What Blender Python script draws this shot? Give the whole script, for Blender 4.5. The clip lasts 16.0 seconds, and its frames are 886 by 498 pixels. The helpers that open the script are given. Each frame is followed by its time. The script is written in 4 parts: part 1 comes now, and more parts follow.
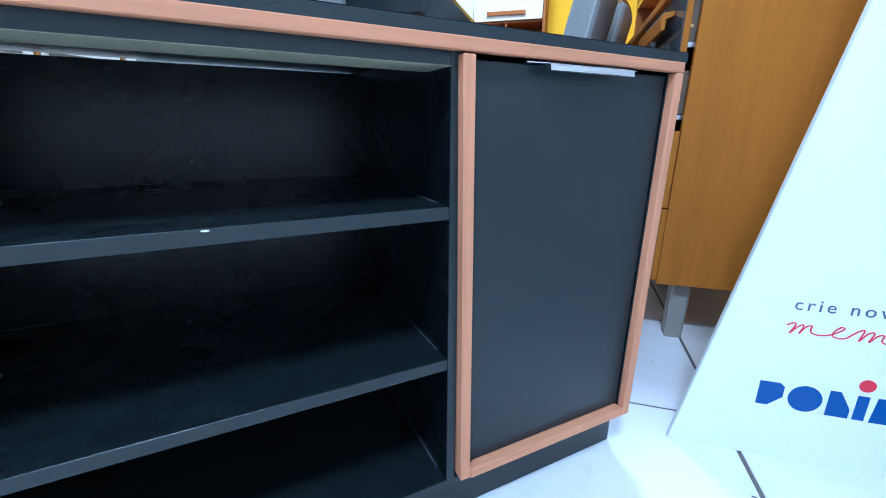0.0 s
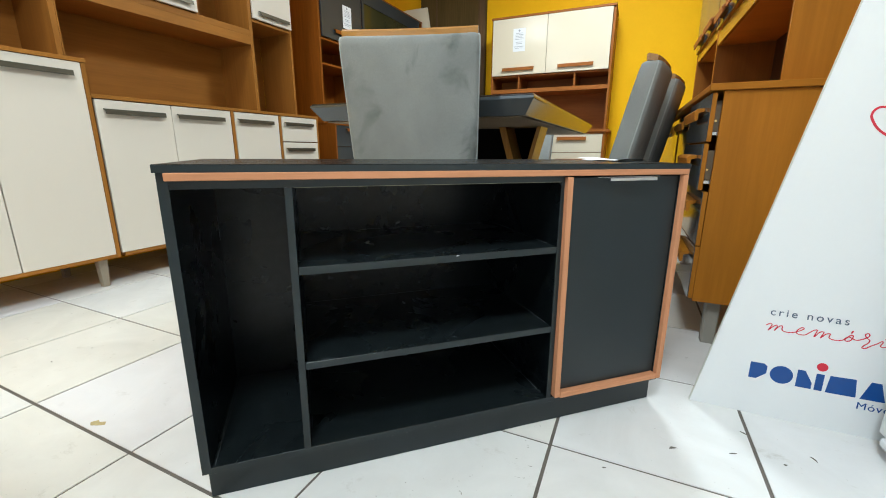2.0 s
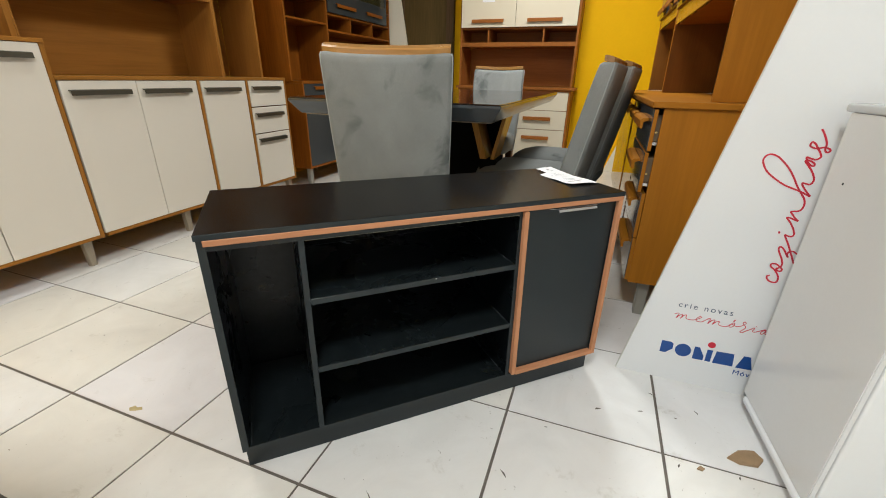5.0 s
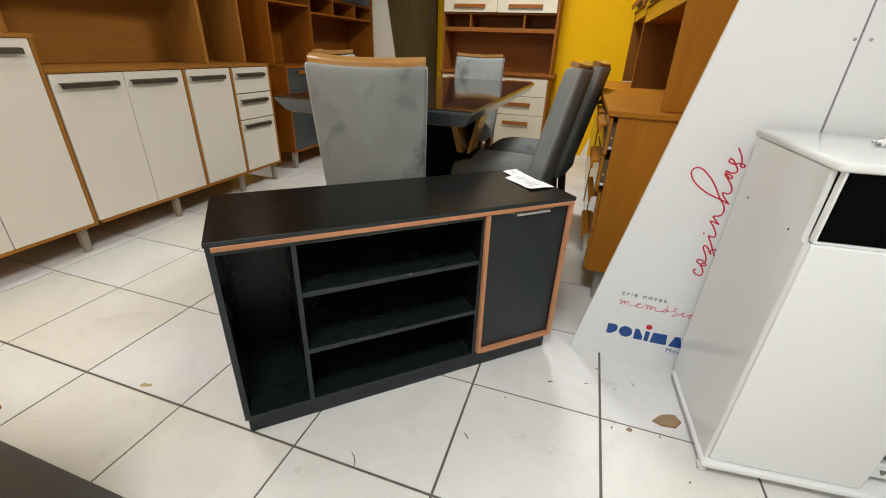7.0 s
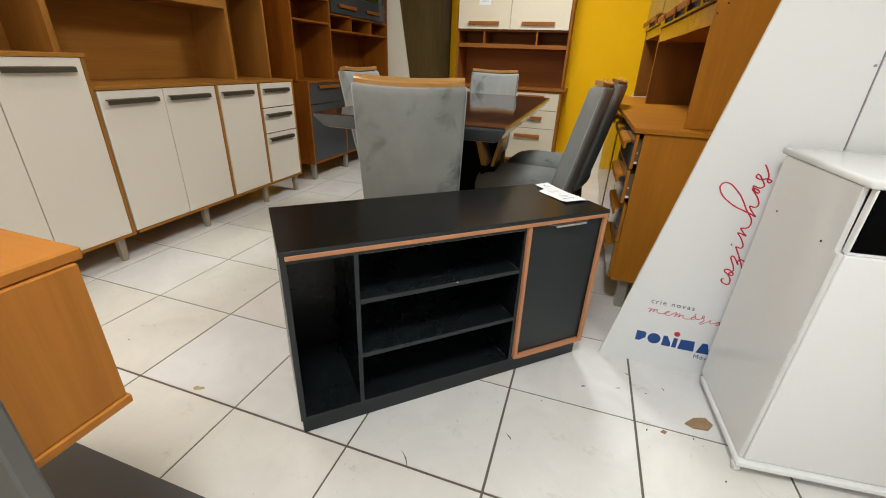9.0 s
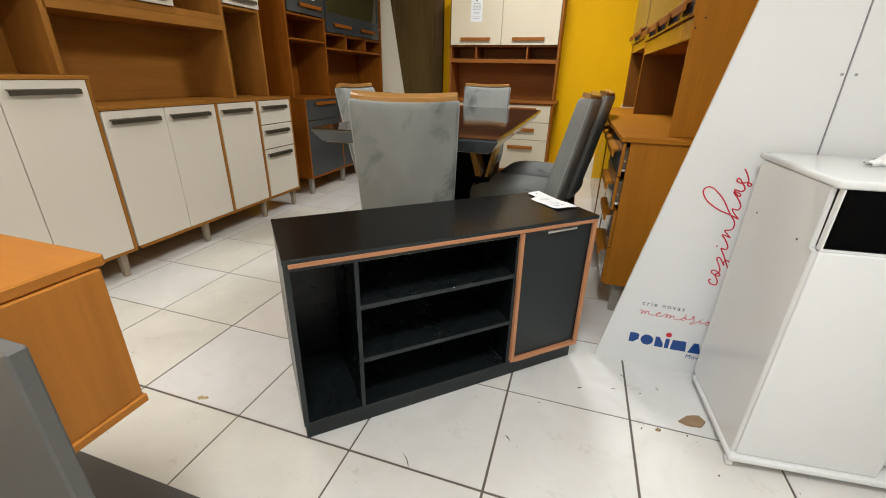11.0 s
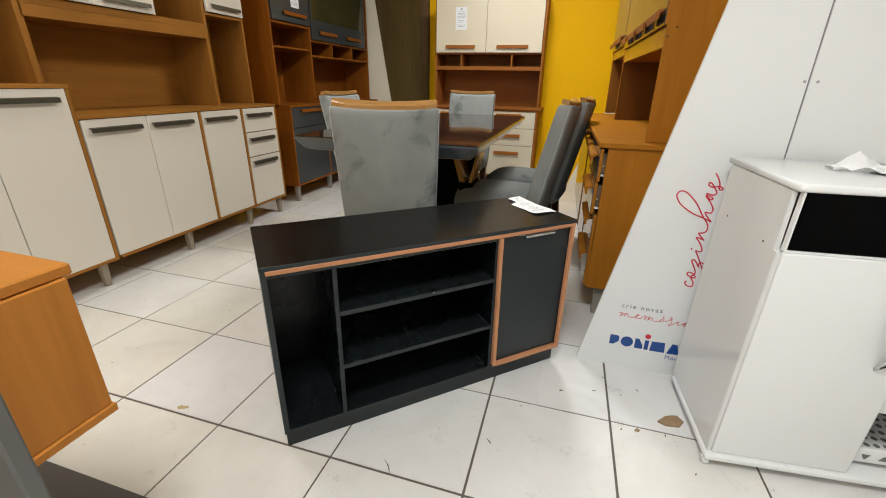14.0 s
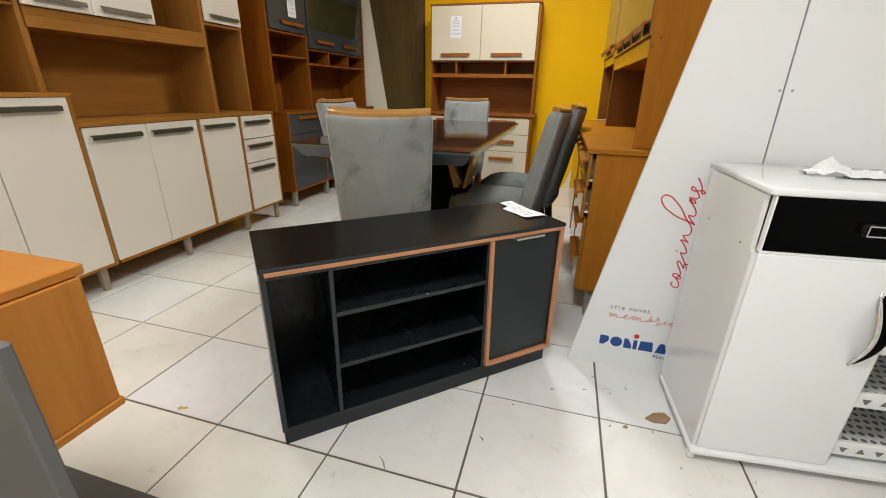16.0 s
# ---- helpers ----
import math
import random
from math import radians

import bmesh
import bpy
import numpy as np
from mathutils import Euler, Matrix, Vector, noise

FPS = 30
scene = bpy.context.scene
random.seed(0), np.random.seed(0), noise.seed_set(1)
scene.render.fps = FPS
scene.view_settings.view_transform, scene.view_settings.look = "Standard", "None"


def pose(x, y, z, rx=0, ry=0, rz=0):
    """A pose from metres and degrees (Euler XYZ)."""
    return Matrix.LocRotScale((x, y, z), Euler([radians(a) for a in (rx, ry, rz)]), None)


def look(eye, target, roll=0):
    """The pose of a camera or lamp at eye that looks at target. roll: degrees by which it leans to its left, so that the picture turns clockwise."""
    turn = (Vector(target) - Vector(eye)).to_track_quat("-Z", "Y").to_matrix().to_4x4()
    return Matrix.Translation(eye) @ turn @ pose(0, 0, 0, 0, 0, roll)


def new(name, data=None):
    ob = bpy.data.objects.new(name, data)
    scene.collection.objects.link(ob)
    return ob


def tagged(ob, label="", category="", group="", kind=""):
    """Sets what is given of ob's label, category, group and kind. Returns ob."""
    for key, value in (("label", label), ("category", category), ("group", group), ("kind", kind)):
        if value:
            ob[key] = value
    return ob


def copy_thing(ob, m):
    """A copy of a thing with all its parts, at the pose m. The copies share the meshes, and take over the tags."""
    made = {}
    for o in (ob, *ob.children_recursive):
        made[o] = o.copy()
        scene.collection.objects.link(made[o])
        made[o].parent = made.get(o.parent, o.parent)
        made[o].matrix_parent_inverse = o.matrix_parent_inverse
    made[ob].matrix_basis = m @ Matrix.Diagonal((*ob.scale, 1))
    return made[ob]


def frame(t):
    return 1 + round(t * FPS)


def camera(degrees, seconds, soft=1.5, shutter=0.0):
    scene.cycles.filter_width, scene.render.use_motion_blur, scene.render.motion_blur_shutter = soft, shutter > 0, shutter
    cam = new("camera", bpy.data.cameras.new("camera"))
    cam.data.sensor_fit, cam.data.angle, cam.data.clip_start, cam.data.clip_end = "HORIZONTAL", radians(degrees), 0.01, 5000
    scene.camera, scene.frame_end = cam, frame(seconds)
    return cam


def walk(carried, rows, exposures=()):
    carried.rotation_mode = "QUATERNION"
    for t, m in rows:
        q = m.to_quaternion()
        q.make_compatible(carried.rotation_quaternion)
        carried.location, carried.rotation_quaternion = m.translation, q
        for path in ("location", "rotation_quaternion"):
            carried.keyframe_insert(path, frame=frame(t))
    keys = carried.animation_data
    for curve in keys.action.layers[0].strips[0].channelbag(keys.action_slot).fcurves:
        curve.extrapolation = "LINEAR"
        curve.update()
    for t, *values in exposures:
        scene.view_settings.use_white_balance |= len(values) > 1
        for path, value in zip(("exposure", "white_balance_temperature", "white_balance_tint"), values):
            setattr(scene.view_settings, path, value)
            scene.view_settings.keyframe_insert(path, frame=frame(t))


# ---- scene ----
import functools

cam = camera(94.7, 16.0, 1.0)
PATH = [
    (0, (0.997, 0.064, 0.572), (0.456, 1.899, -0.009), 0.4),
    (0.5, (1.022, -0.104, 0.629), (0.394, 1.704, 0.047), 0.7),
    (1, (1.02, -0.289, 0.704), (0.316, 1.501, 0.156), 1.0),
    (1.5, (0.985, -0.413, 0.704), (0.194, 1.359, 0.219), 0.6),
    (2, (1.018, -0.439, 0.703), (0.206, 1.325, 0.225), 0.2),
    (2.5, (1.035, -0.445, 0.684), (0.223, 1.307, 0.162), -0.5),
    (3, (1.055, -0.449, 0.67), (0.275, 1.313, 0.137), -0.7),
    (3.5, (1.064, -0.437, 0.683), (0.336, 1.353, 0.169), -0.3),
    (6, (1.028, -0.697, 1.111), (0.463, 0.992, 0.201), 2.2),
    (6.5, (1.05, -0.728, 1.112), (0.519, 0.981, 0.218), 2.3),
    (7, (1.122, -0.68, 1.114), (0.578, 1.03, 0.232), 2.3),
    (7.5, (1.171, -0.629, 1.127), (0.6, 1.084, 0.267), 2.1),
    (8, (1.138, -0.688, 1.113), (0.598, 1.029, 0.24), 2.4),
    (8.5, (1.002, -0.787, 1.136), (0.43, 0.933, 0.291), 1.9),
    (9, (1.003, -0.794, 1.142), (0.449, 0.935, 0.303), 2.4),
    (11.5, (1.043, -0.851, 1.146), (0.491, 0.911, 0.378), 1.3),
    (12, (1.107, -0.801, 1.145), (0.565, 0.967, 0.382), 1.8),
    (12.5, (1.183, -0.723, 1.127), (0.628, 1.032, 0.344), 1.7),
    (13, (1.2, -0.704, 1.123), (0.668, 1.054, 0.332), 1.7),
    (13.5, (1.132, -0.774, 1.15), (0.614, 1.003, 0.394), 1.3),
    (14, (1.067, -0.846, 1.151), (0.552, 0.933, 0.395), 1.2),
    (14.5, (1.08, -0.834, 1.152), (0.52, 0.922, 0.377), 1.2),
    (15, (1.152, -0.778, 1.136), (0.576, 0.962, 0.336), 1.4),
    (15.5, (1.151, -0.835, 1.142), (0.625, 0.934, 0.369), 1.6),
    (16, (1.095, -0.889, 1.161), (0.59, 0.903, 0.43), 1.1),
]
EXPOSURES = [(0, 0.87, 3950, 5), (0.5, 0.78, 4200, 5), (1, 0.65, 4650, 3), (1.5, 0.53, 5100, 0), (2.5, 0.47, 5450, 1), (3.5, 0.38, 5650, 3), (6, 0.05, 5900, 6), (16, 0.04, 5950, 7)]
walk(cam, [(t, look(eye, target, roll)) for t, eye, target, roll in PATH], EXPOSURES)


# ---- light ----
world = bpy.data.worlds.new("world")
world.use_nodes = True
world.node_tree.nodes["Background"].inputs[0].default_value = (0.9, 0.95, 1.0, 1)
world.node_tree.nodes["Background"].inputs[1].default_value = 0.05
scene.world = world

CEILING = 2.85
LAMPS = [(0.62, 2.75, 47), (-0.89, 0.50, 9.5), (0.97, -0.95, 43), (-0.9, -2.2, 6)]
# daylight through the open shop front
daylight = bpy.data.lights.new("shop_front_daylight", "AREA")
daylight.shape, daylight.size, daylight.size_y, daylight.energy, daylight.color = "RECTANGLE", 2.4, 2.25, 23, (1.0, 0.985, 0.96)
new("shop_front_daylight", daylight).matrix_basis = pose(-0.02, -3.68, 1.2, 90, 0, 0)


# ---- materials ----
def nodes_of(name):
    m = bpy.data.materials.new(name)
    m.use_nodes = True
    nt = m.node_tree
    return m, nt, nt.nodes["Principled BSDF"]


def add(nt, kind, **inputs):
    n = nt.nodes.new(kind)
    for key, value in inputs.items():
        n.inputs[key.replace("_", " ")].default_value = value
    return n


def coords(nt, scale=(1, 1, 1), rot=(0, 0, 0)):
    c = nt.nodes.new("ShaderNodeTexCoord")
    m = nt.nodes.new("ShaderNodeMapping")
    m.inputs["Scale"].default_value = scale
    m.inputs["Rotation"].default_value = rot
    nt.links.new(c.outputs["Object"], m.inputs["Vector"])
    return m.outputs["Vector"]


def noise_tex(nt, vec, scale, detail=4, rough=0.55, distort=0.0):
    n = add(nt, "ShaderNodeTexNoise", Scale=scale, Detail=detail, Roughness=rough, Distortion=distort)
    nt.links.new(vec, n.inputs["Vector"])
    return n.outputs["Fac"]


def ramp(nt, fac, stops):
    r = nt.nodes.new("ShaderNodeValToRGB")
    els = r.color_ramp.elements
    while len(els) < len(stops):
        els.new(0.5)
    for e, (p, c) in zip(els, stops):
        e.position = p
        e.color = (*c, 1)
    nt.links.new(fac, r.inputs["Fac"])
    return r.outputs["Color"]


def mix(nt, fac, a, b, mode="MIX"):
    m = nt.nodes.new("ShaderNodeMix")
    m.data_type, m.blend_type = "RGBA", mode
    for sock, v in ((m.inputs["Factor"], fac), (m.inputs["A"], a), (m.inputs["B"], b)):
        if isinstance(v, (int, float)):
            sock.default_value = v
        elif isinstance(v, tuple):
            sock.default_value = (*v, 1)
        else:
            nt.links.new(v, sock)
    return m.outputs["Result"]


def bump(nt, bsdf, fac, strength, distance):
    b = add(nt, "ShaderNodeBump", Strength=strength, Distance=distance)
    nt.links.new(fac, b.inputs["Height"])
    nt.links.new(b.outputs["Normal"], bsdf.inputs["Normal"])


def spread(nt, fac, low, high):
    m = add(nt, "ShaderNodeMapRange")
    m.inputs["To Min"].default_value, m.inputs["To Max"].default_value = low, high
    nt.links.new(fac, m.inputs["Value"])
    return m.outputs["Result"]


def dim(c, k):
    return tuple(v * k for v in c)


def wood(name, base, axis, rough=0.42, contrast=0.22, spec=0.10):
    """Laminate with grain along the given axis."""
    m, nt, b = nodes_of(name + "_" + axis)
    s = {"x": (1.2, 26, 26), "y": (26, 1.2, 26), "z": (26, 26, 1.2)}[axis]
    v = coords(nt, s)
    fine = noise_tex(nt, v, 3.0, 6, 0.65, 0.4)
    s2 = {"x": (0.6, 5, 5), "y": (5, 0.6, 5), "z": (5, 5, 0.6)}[axis]
    broad = noise_tex(nt, coords(nt, s2), 1.6, 3, 0.5, 0.8)
    col = ramp(nt, fine, [(0.3, dim(base, 1 - contrast)), (0.7, dim(base, 1 + contrast * 0.7))])
    tone = ramp(nt, broad, [(0.3, (0.86, 0.85, 0.84)), (0.7, (1.08, 1.07, 1.05))])
    nt.links.new(mix(nt, 1.0, col, tone, "MULTIPLY"), b.inputs["Base Color"])
    nt.links.new(spread(nt, fine, rough - 0.06, rough + 0.08), b.inputs["Roughness"])
    b.inputs["Specular IOR Level"].default_value = spec
    bump(nt, b, fine, 0.12, 0.0006)
    return m


def paint(name, base, rough, wear=0.05, scale=3.0, grain=0.0, spec=0.5):
    m, nt, b = nodes_of(name)
    v = coords(nt)
    big = noise_tex(nt, v, scale, 3)
    small = noise_tex(nt, v, scale * 30, 4)
    col = ramp(nt, big, [(0.3, dim(base, 1 - wear)), (0.7, dim(base, 1 + wear * 0.6))])
    col = mix(nt, 0.5, col, ramp(nt, small, [(0.35, dim(base, 1 - wear * 0.7)), (0.65, base)]))
    nt.links.new(col, b.inputs["Base Color"])
    nt.links.new(spread(nt, big, max(rough - 0.04, 0.02), rough + 0.06), b.inputs["Roughness"])
    b.inputs["Specular IOR Level"].default_value = spec
    if grain:
        bump(nt, b, noise_tex(nt, v, 900, 2), grain, 0.0004)
    return m


def metal(name, base, rough):
    m, nt, b = nodes_of(name)
    streak = noise_tex(nt, coords(nt, (3, 200, 200)), 4, 4)
    nt.links.new(ramp(nt, streak, [(0.3, dim(base, 0.8)), (0.7, base)]), b.inputs["Base Color"])
    b.inputs["Metallic"].default_value = 1.0
    nt.links.new(spread(nt, streak, rough, rough + 0.15), b.inputs["Roughness"])
    return m


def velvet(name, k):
    m, nt, b = nodes_of(name)
    oi = nt.nodes.new("ShaderNodeObjectInfo")
    v = coords(nt)
    shift = nt.nodes.new("ShaderNodeVectorMath")
    shift.operation = "ADD"
    scaled = nt.nodes.new("ShaderNodeVectorMath")
    scaled.operation = "SCALE"
    scaled.inputs[0].default_value = (7, 5, 3)
    nt.links.new(oi.outputs["Random"], scaled.inputs["Scale"])
    nt.links.new(v, shift.inputs[0])
    nt.links.new(scaled.outputs[0], shift.inputs[1])
    v = shift.outputs[0]
    sep = nt.nodes.new("ShaderNodeSeparateXYZ")
    nt.links.new(coords(nt), sep.inputs[0])
    side = add(nt, "ShaderNodeMapRange", From_Min=0.05, From_Max=0.22, To_Min=-0.04, To_Max=0.15)
    nt.links.new(sep.outputs["X"], side.inputs["Value"])
    streak = nt.nodes.new("ShaderNodeMapping")
    streak.inputs["Scale"].default_value = (1.2, 1.2, 0.75)
    nt.links.new(v, streak.inputs["Vector"])
    v = streak.outputs["Vector"]
    nap = noise_tex(nt, v, 3.2, 4, 0.55, 0.35)
    pile = noise_tex(nt, v, 420, 3)
    rubbed = nt.nodes.new("ShaderNodeMath")
    rubbed.operation = "SUBTRACT"
    nt.links.new(noise_tex(nt, v, 5.5, 4, 0.58, 0.7), rubbed.inputs[0])
    nt.links.new(side.outputs["Result"], rubbed.inputs[1])
    edge = rubbed.outputs[0]
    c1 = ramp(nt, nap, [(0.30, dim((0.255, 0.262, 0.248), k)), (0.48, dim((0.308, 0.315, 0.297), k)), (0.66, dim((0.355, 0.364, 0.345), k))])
    c2 = ramp(nt, edge, [(0.31, (0.55, 0.57, 0.57)), (0.385, (0.84, 0.85, 0.85)), (0.43, (1, 1, 1))])
    c3 = ramp(nt, pile, [(0.3, (0.82, 0.82, 0.82)), (0.7, (1.08, 1.08, 1.08))])
    nt.links.new(mix(nt, 1.0, mix(nt, 1.0, c1, c2, "MULTIPLY"), c3, "MULTIPLY"), b.inputs["Base Color"])
    b.inputs["Roughness"].default_value = 0.85
    b.inputs["Specular IOR Level"].default_value = 0.12
    b.inputs["Sheen Weight"].default_value = 0.02
    b.inputs["Sheen Roughness"].default_value = 0.4
    bump(nt, b, pile, 0.25, 0.001)
    return m


def charcoal(name, base, rough, spec):
    """Dark woodgrain laminate with a little dust and handling marks."""
    m, nt, b = nodes_of(name)
    grain = noise_tex(nt, coords(nt, (3, 60, 60)), 3.0, 5, 0.6, 0.3)
    dust = noise_tex(nt, coords(nt), 34, 6, 0.75)
    marks = noise_tex(nt, coords(nt), 5, 4, 0.6, 0.6)
    col = ramp(nt, grain, [(0.3, dim(base, 0.8)), (0.7, dim(base, 1.2))])
    pale = ramp(nt, dust, [(0.42, (0, 0, 0)), (0.85, (0.010, 0.012, 0.012))])
    nt.links.new(mix(nt, 1.0, col, pale, "ADD"), b.inputs["Base Color"])
    nt.links.new(spread(nt, marks, rough - 0.05, rough + 0.09), b.inputs["Roughness"])
    b.inputs["Specular IOR Level"].default_value = spec
    bump(nt, b, grain, 0.08, 0.0004)
    return m


def tile_mat():
    m, nt, b = nodes_of("ceramic_tile")
    oi = nt.nodes.new("ShaderNodeObjectInfo")
    geo = nt.nodes.new("ShaderNodeNewGeometry")
    cloud = noise_tex(nt, geo.outputs["Position"], 4.2, 6, 0.62, 0.9)
    speck = noise_tex(nt, geo.outputs["Position"], 60, 5, 0.7)
    stain = noise_tex(nt, geo.outputs["Position"], 9, 7, 0.72, 0.4)
    scuff = noise_tex(nt, geo.outputs["Position"], 38, 3, 0.5, 3.0)
    col = mix(nt, 1.0, oi.outputs["Color"], ramp(nt, cloud, [(0.3, (0.915, 0.91, 0.90)), (0.7, (1.02, 1.02, 1.02))]), "MULTIPLY")
    col = mix(nt, 1.0, col, ramp(nt, stain, [(0.27, (0.80, 0.78, 0.74)), (0.40, (1, 1, 1))]), "MULTIPLY")
    col = mix(nt, 1.0, col, ramp(nt, scuff, [(0.235, (0.45, 0.42, 0.38)), (0.275, (1, 1, 1))]), "MULTIPLY")
    nt.links.new(col, b.inputs["Base Color"])
    nt.links.new(spread(nt, cloud, 0.19, 0.29), b.inputs["Roughness"])
    b.inputs["Specular IOR Level"].default_value = 0.42
    bump(nt, b, speck, 0.05, 0.0006)
    return m


A_WOOD, B_WOOD, C_WOOD, K_WOOD, E_WOOD, D_WOOD = (0.335, 0.142, 0.024), (0.275, 0.087, 0.008), (0.385, 0.148, 0.012), (0.56, 0.265, 0.135), (0.33, 0.117, 0.024), (0.45, 0.178, 0.030)
WOOD = {}


def lam(kind, axis):
    base = {"a": A_WOOD, "b": B_WOOD, "c": C_WOOD, "k": K_WOOD, "e": E_WOOD, "d": D_WOOD}[kind]
    if (kind, axis) not in WOOD:
        WOOD[kind, axis] = wood("laminate_" + kind, base, axis, 0.42, {"c": 0.09, "d": 0.09, "a": 0.12}.get(kind, 0.17))
    return WOOD[kind, axis]


OFFWHITE = paint("offwhite_lacquer", (0.74, 0.668, 0.558), 0.34, 0.012, 0.7)
CREAM = paint("cream_lacquer", (0.75, 0.665, 0.50), 0.14, 0.02)
BRASS = metal("brass_screw", (0.85, 0.62, 0.25), 0.2)
BRONZE = metal("bronze_bar", (0.13, 0.115, 0.082), 0.42)
# sideboard boards: shade of the open shelves is painted into these two colours
SHADEDCHARCOAL = charcoal("shaded_charcoal", (0.0064, 0.0088, 0.0096), 0.26, 0.6)
SHADEDBOARD = charcoal("shaded_charcoal_back", (0.0024, 0.0035, 0.0041), 0.26, 0.27)
BAND = paint("charcoal_edge", (0.0150, 0.0215, 0.0238), 0.34, 0.12, 9, 0.3, 0.4)
PALESEAM = paint("pale_seam", (0.055, 0.060, 0.062), 0.7, 0.6, 60, 0.0, 0.2)
RAWBOARD = paint("raw_board", (0.30, 0.29, 0.19), 0.8, 0.15, 20)
CHARCOAL_TOP = paint("charcoal_top", (0.004, 0.0039, 0.0037), 0.24, 0.2, 9, 0.15, 0.2)
CHROME = metal("brushed_chrome", (0.75, 0.75, 0.76), 0.18)
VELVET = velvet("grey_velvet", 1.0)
# same velvet, darkened: the seats' shade is put into the colour
SHADEDVELVET = velvet("shaded_velvet", 0.55)
PIPING = paint('pale_piping', (0.42, 0.44, 0.43), 0.7, 0.1, 9)
DARKWOOD = wood("stained_leg", (0.085, 0.040, 0.017), "z")
CAPWOOD = wood("cap_wood", (0.42, 0.215, 0.060), "x", 0.25, 0.22, 0.4)
GREYGLOSS = paint("grey_gloss", (0.052, 0.062, 0.070), 0.07, 0.08)
UNDERBOARD = paint("bare_underside", (0.31, 0.235, 0.155), 0.7, 0.2, 7)
DRAWERBOX = paint("drawer_box", (0.16, 0.105, 0.055), 0.6, 0.15, 6)
# hutch niches: the shade inside is put into these two dark browns
SHADEDBACK = paint("shaded_back_board", (0.055, 0.022, 0.007), 0.6, 0.2, 6)
NICHESHADE = wood("niche_shade", (0.185, 0.070, 0.010), "z", 0.5, 0.12, 0.1)
GLOSSWOOD = wood("gloss_wood", (0.40, 0.18, 0.03), "y", 0.14, 0.1, 0.5)
GREYSATIN = paint("grey_satin", (0.044, 0.050, 0.053), 0.22, 0.08)
BLACKBASE = paint('black_base', (0.004, 0.004, 0.004), 0.6, 0.2, 6, 0.0, 0.03)
TABLEGREY = paint("table_grey", (0.060, 0.070, 0.078), 0.10, 0.08, 3.0, 0.0, 0.8)
TABLEGLASS = paint("dark_glass", (0.030, 0.019, 0.014), 0.05, 0.1)
GOLDWOOD = wood("gold_leg", (0.40, 0.21, 0.055), "z", 0.2, 0.2, 0.4)
LEGGREY = paint("grey_leg", (0.30, 0.28, 0.235), 0.45, 0.1, 8)
LEGWOOD = paint("beige_leg", (0.33, 0.27, 0.19), 0.45, 0.12, 8)
YELLOW = paint("yellow_paint", (0.95, 0.53, 0.0), 0.55, 0.05, 1.4, 0.2, 0.06)
WHITEWALL = paint("white_paint", (0.78, 0.77, 0.74), 0.6, 0.04, 1.2, 0.2)
CREAMBOARD = paint("cream_board", (0.88, 0.81, 0.64), 0.6, 0.03, 2)
TINTGLASS = paint("tinted_glass", (0.045, 0.042, 0.014), 0.05, 0.15)
BROWNPANEL = wood("brown_panel", (0.110, 0.073, 0.024), "z", 0.45)
BROWNLIGHT = wood("brown_strip", (0.13, 0.08, 0.04), "z", 0.45)
POSTER = paint("printed_board", (0.755, 0.76, 0.755), 0.28, 0.02)
POSTEREDGE = paint("board_core", (0.62, 0.62, 0.54), 0.6, 0.05)
HOLEGREY = paint("hole_grey", (0.33, 0.32, 0.34), 0.6, 0.1)
SEAM = paint("board_seam", (0.25, 0.22, 0.25), 0.6, 0.1)
INK_SLATE = paint("slate_ink", (0.09, 0.115, 0.17), 0.4, 0.02)
INK_RED = paint("red_ink", (0.56, 0.022, 0.045), 0.35, 0.05)
INK_BLUE = paint("blue_ink", (0.012, 0.065, 0.26), 0.35, 0.05)
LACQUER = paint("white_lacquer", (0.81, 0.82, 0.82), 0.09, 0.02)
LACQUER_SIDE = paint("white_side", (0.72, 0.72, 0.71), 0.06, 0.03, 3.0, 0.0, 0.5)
BLACKGLASS = paint("black_glass", (0.001, 0.001, 0.0012), 0.04, 0.1, 3.0, 0.0, 0.05)
PLASTIC = paint("white_plastic", (0.76, 0.76, 0.75), 0.35, 0.02)
PAPER = paint("paper", (0.88, 0.88, 0.88), 0.7, 0.02)
PRINT = paint("grey_print", (0.36, 0.36, 0.38), 0.7, 0.05)
GROUT = paint("grout", (0.150, 0.128, 0.106), 0.85, 0.3, 9, 0.5)
SLAB = paint("dark_panel", (0.080, 0.076, 0.072), 0.5, 0.12, 6)
DESKGREY = paint("desk_grey", (0.112, 0.110, 0.104), 0.5, 0.1, 6)
SHARD = paint("broken_chip", (0.33, 0.22, 0.12), 0.8, 0.25, 30, 0.5)
DARKBIT = paint("dirt", (0.17, 0.15, 0.125), 0.9, 0.3, 40)
STAIN = paint("yellow_stain", (0.50, 0.40, 0.18), 0.6, 0.3, 60)
HOLEDARK = paint("shadowed_hole", (0.17, 0.17, 0.165), 0.8, 0.1)
DARKHOLE = paint("dark_hole", (0.02, 0.02, 0.02), 0.8, 0.1)
CEIL = paint("ceiling_paint", (0.80, 0.80, 0.78), 0.8, 0.03)
BULB, _nt, _b = nodes_of("lamp_disc")
_b.inputs["Emission Color"].default_value = (1, 0.96, 0.9, 1)
_b.inputs["Emission Strength"].default_value = 6.0
TILE = tile_mat()


# ---- building helpers ----
def sized(m, sx, sy, sz):
    """A pose with the true width, depth and height of the unit taken against its drawing."""
    return m @ Matrix.Diagonal((sx, sy, sz, 1))


def thing(name, m, label, category, group="", kind=""):
    ob = new(name)
    ob.empty_display_size = 0.1
    ob.matrix_basis = m
    return tagged(ob, label, category, group, kind)


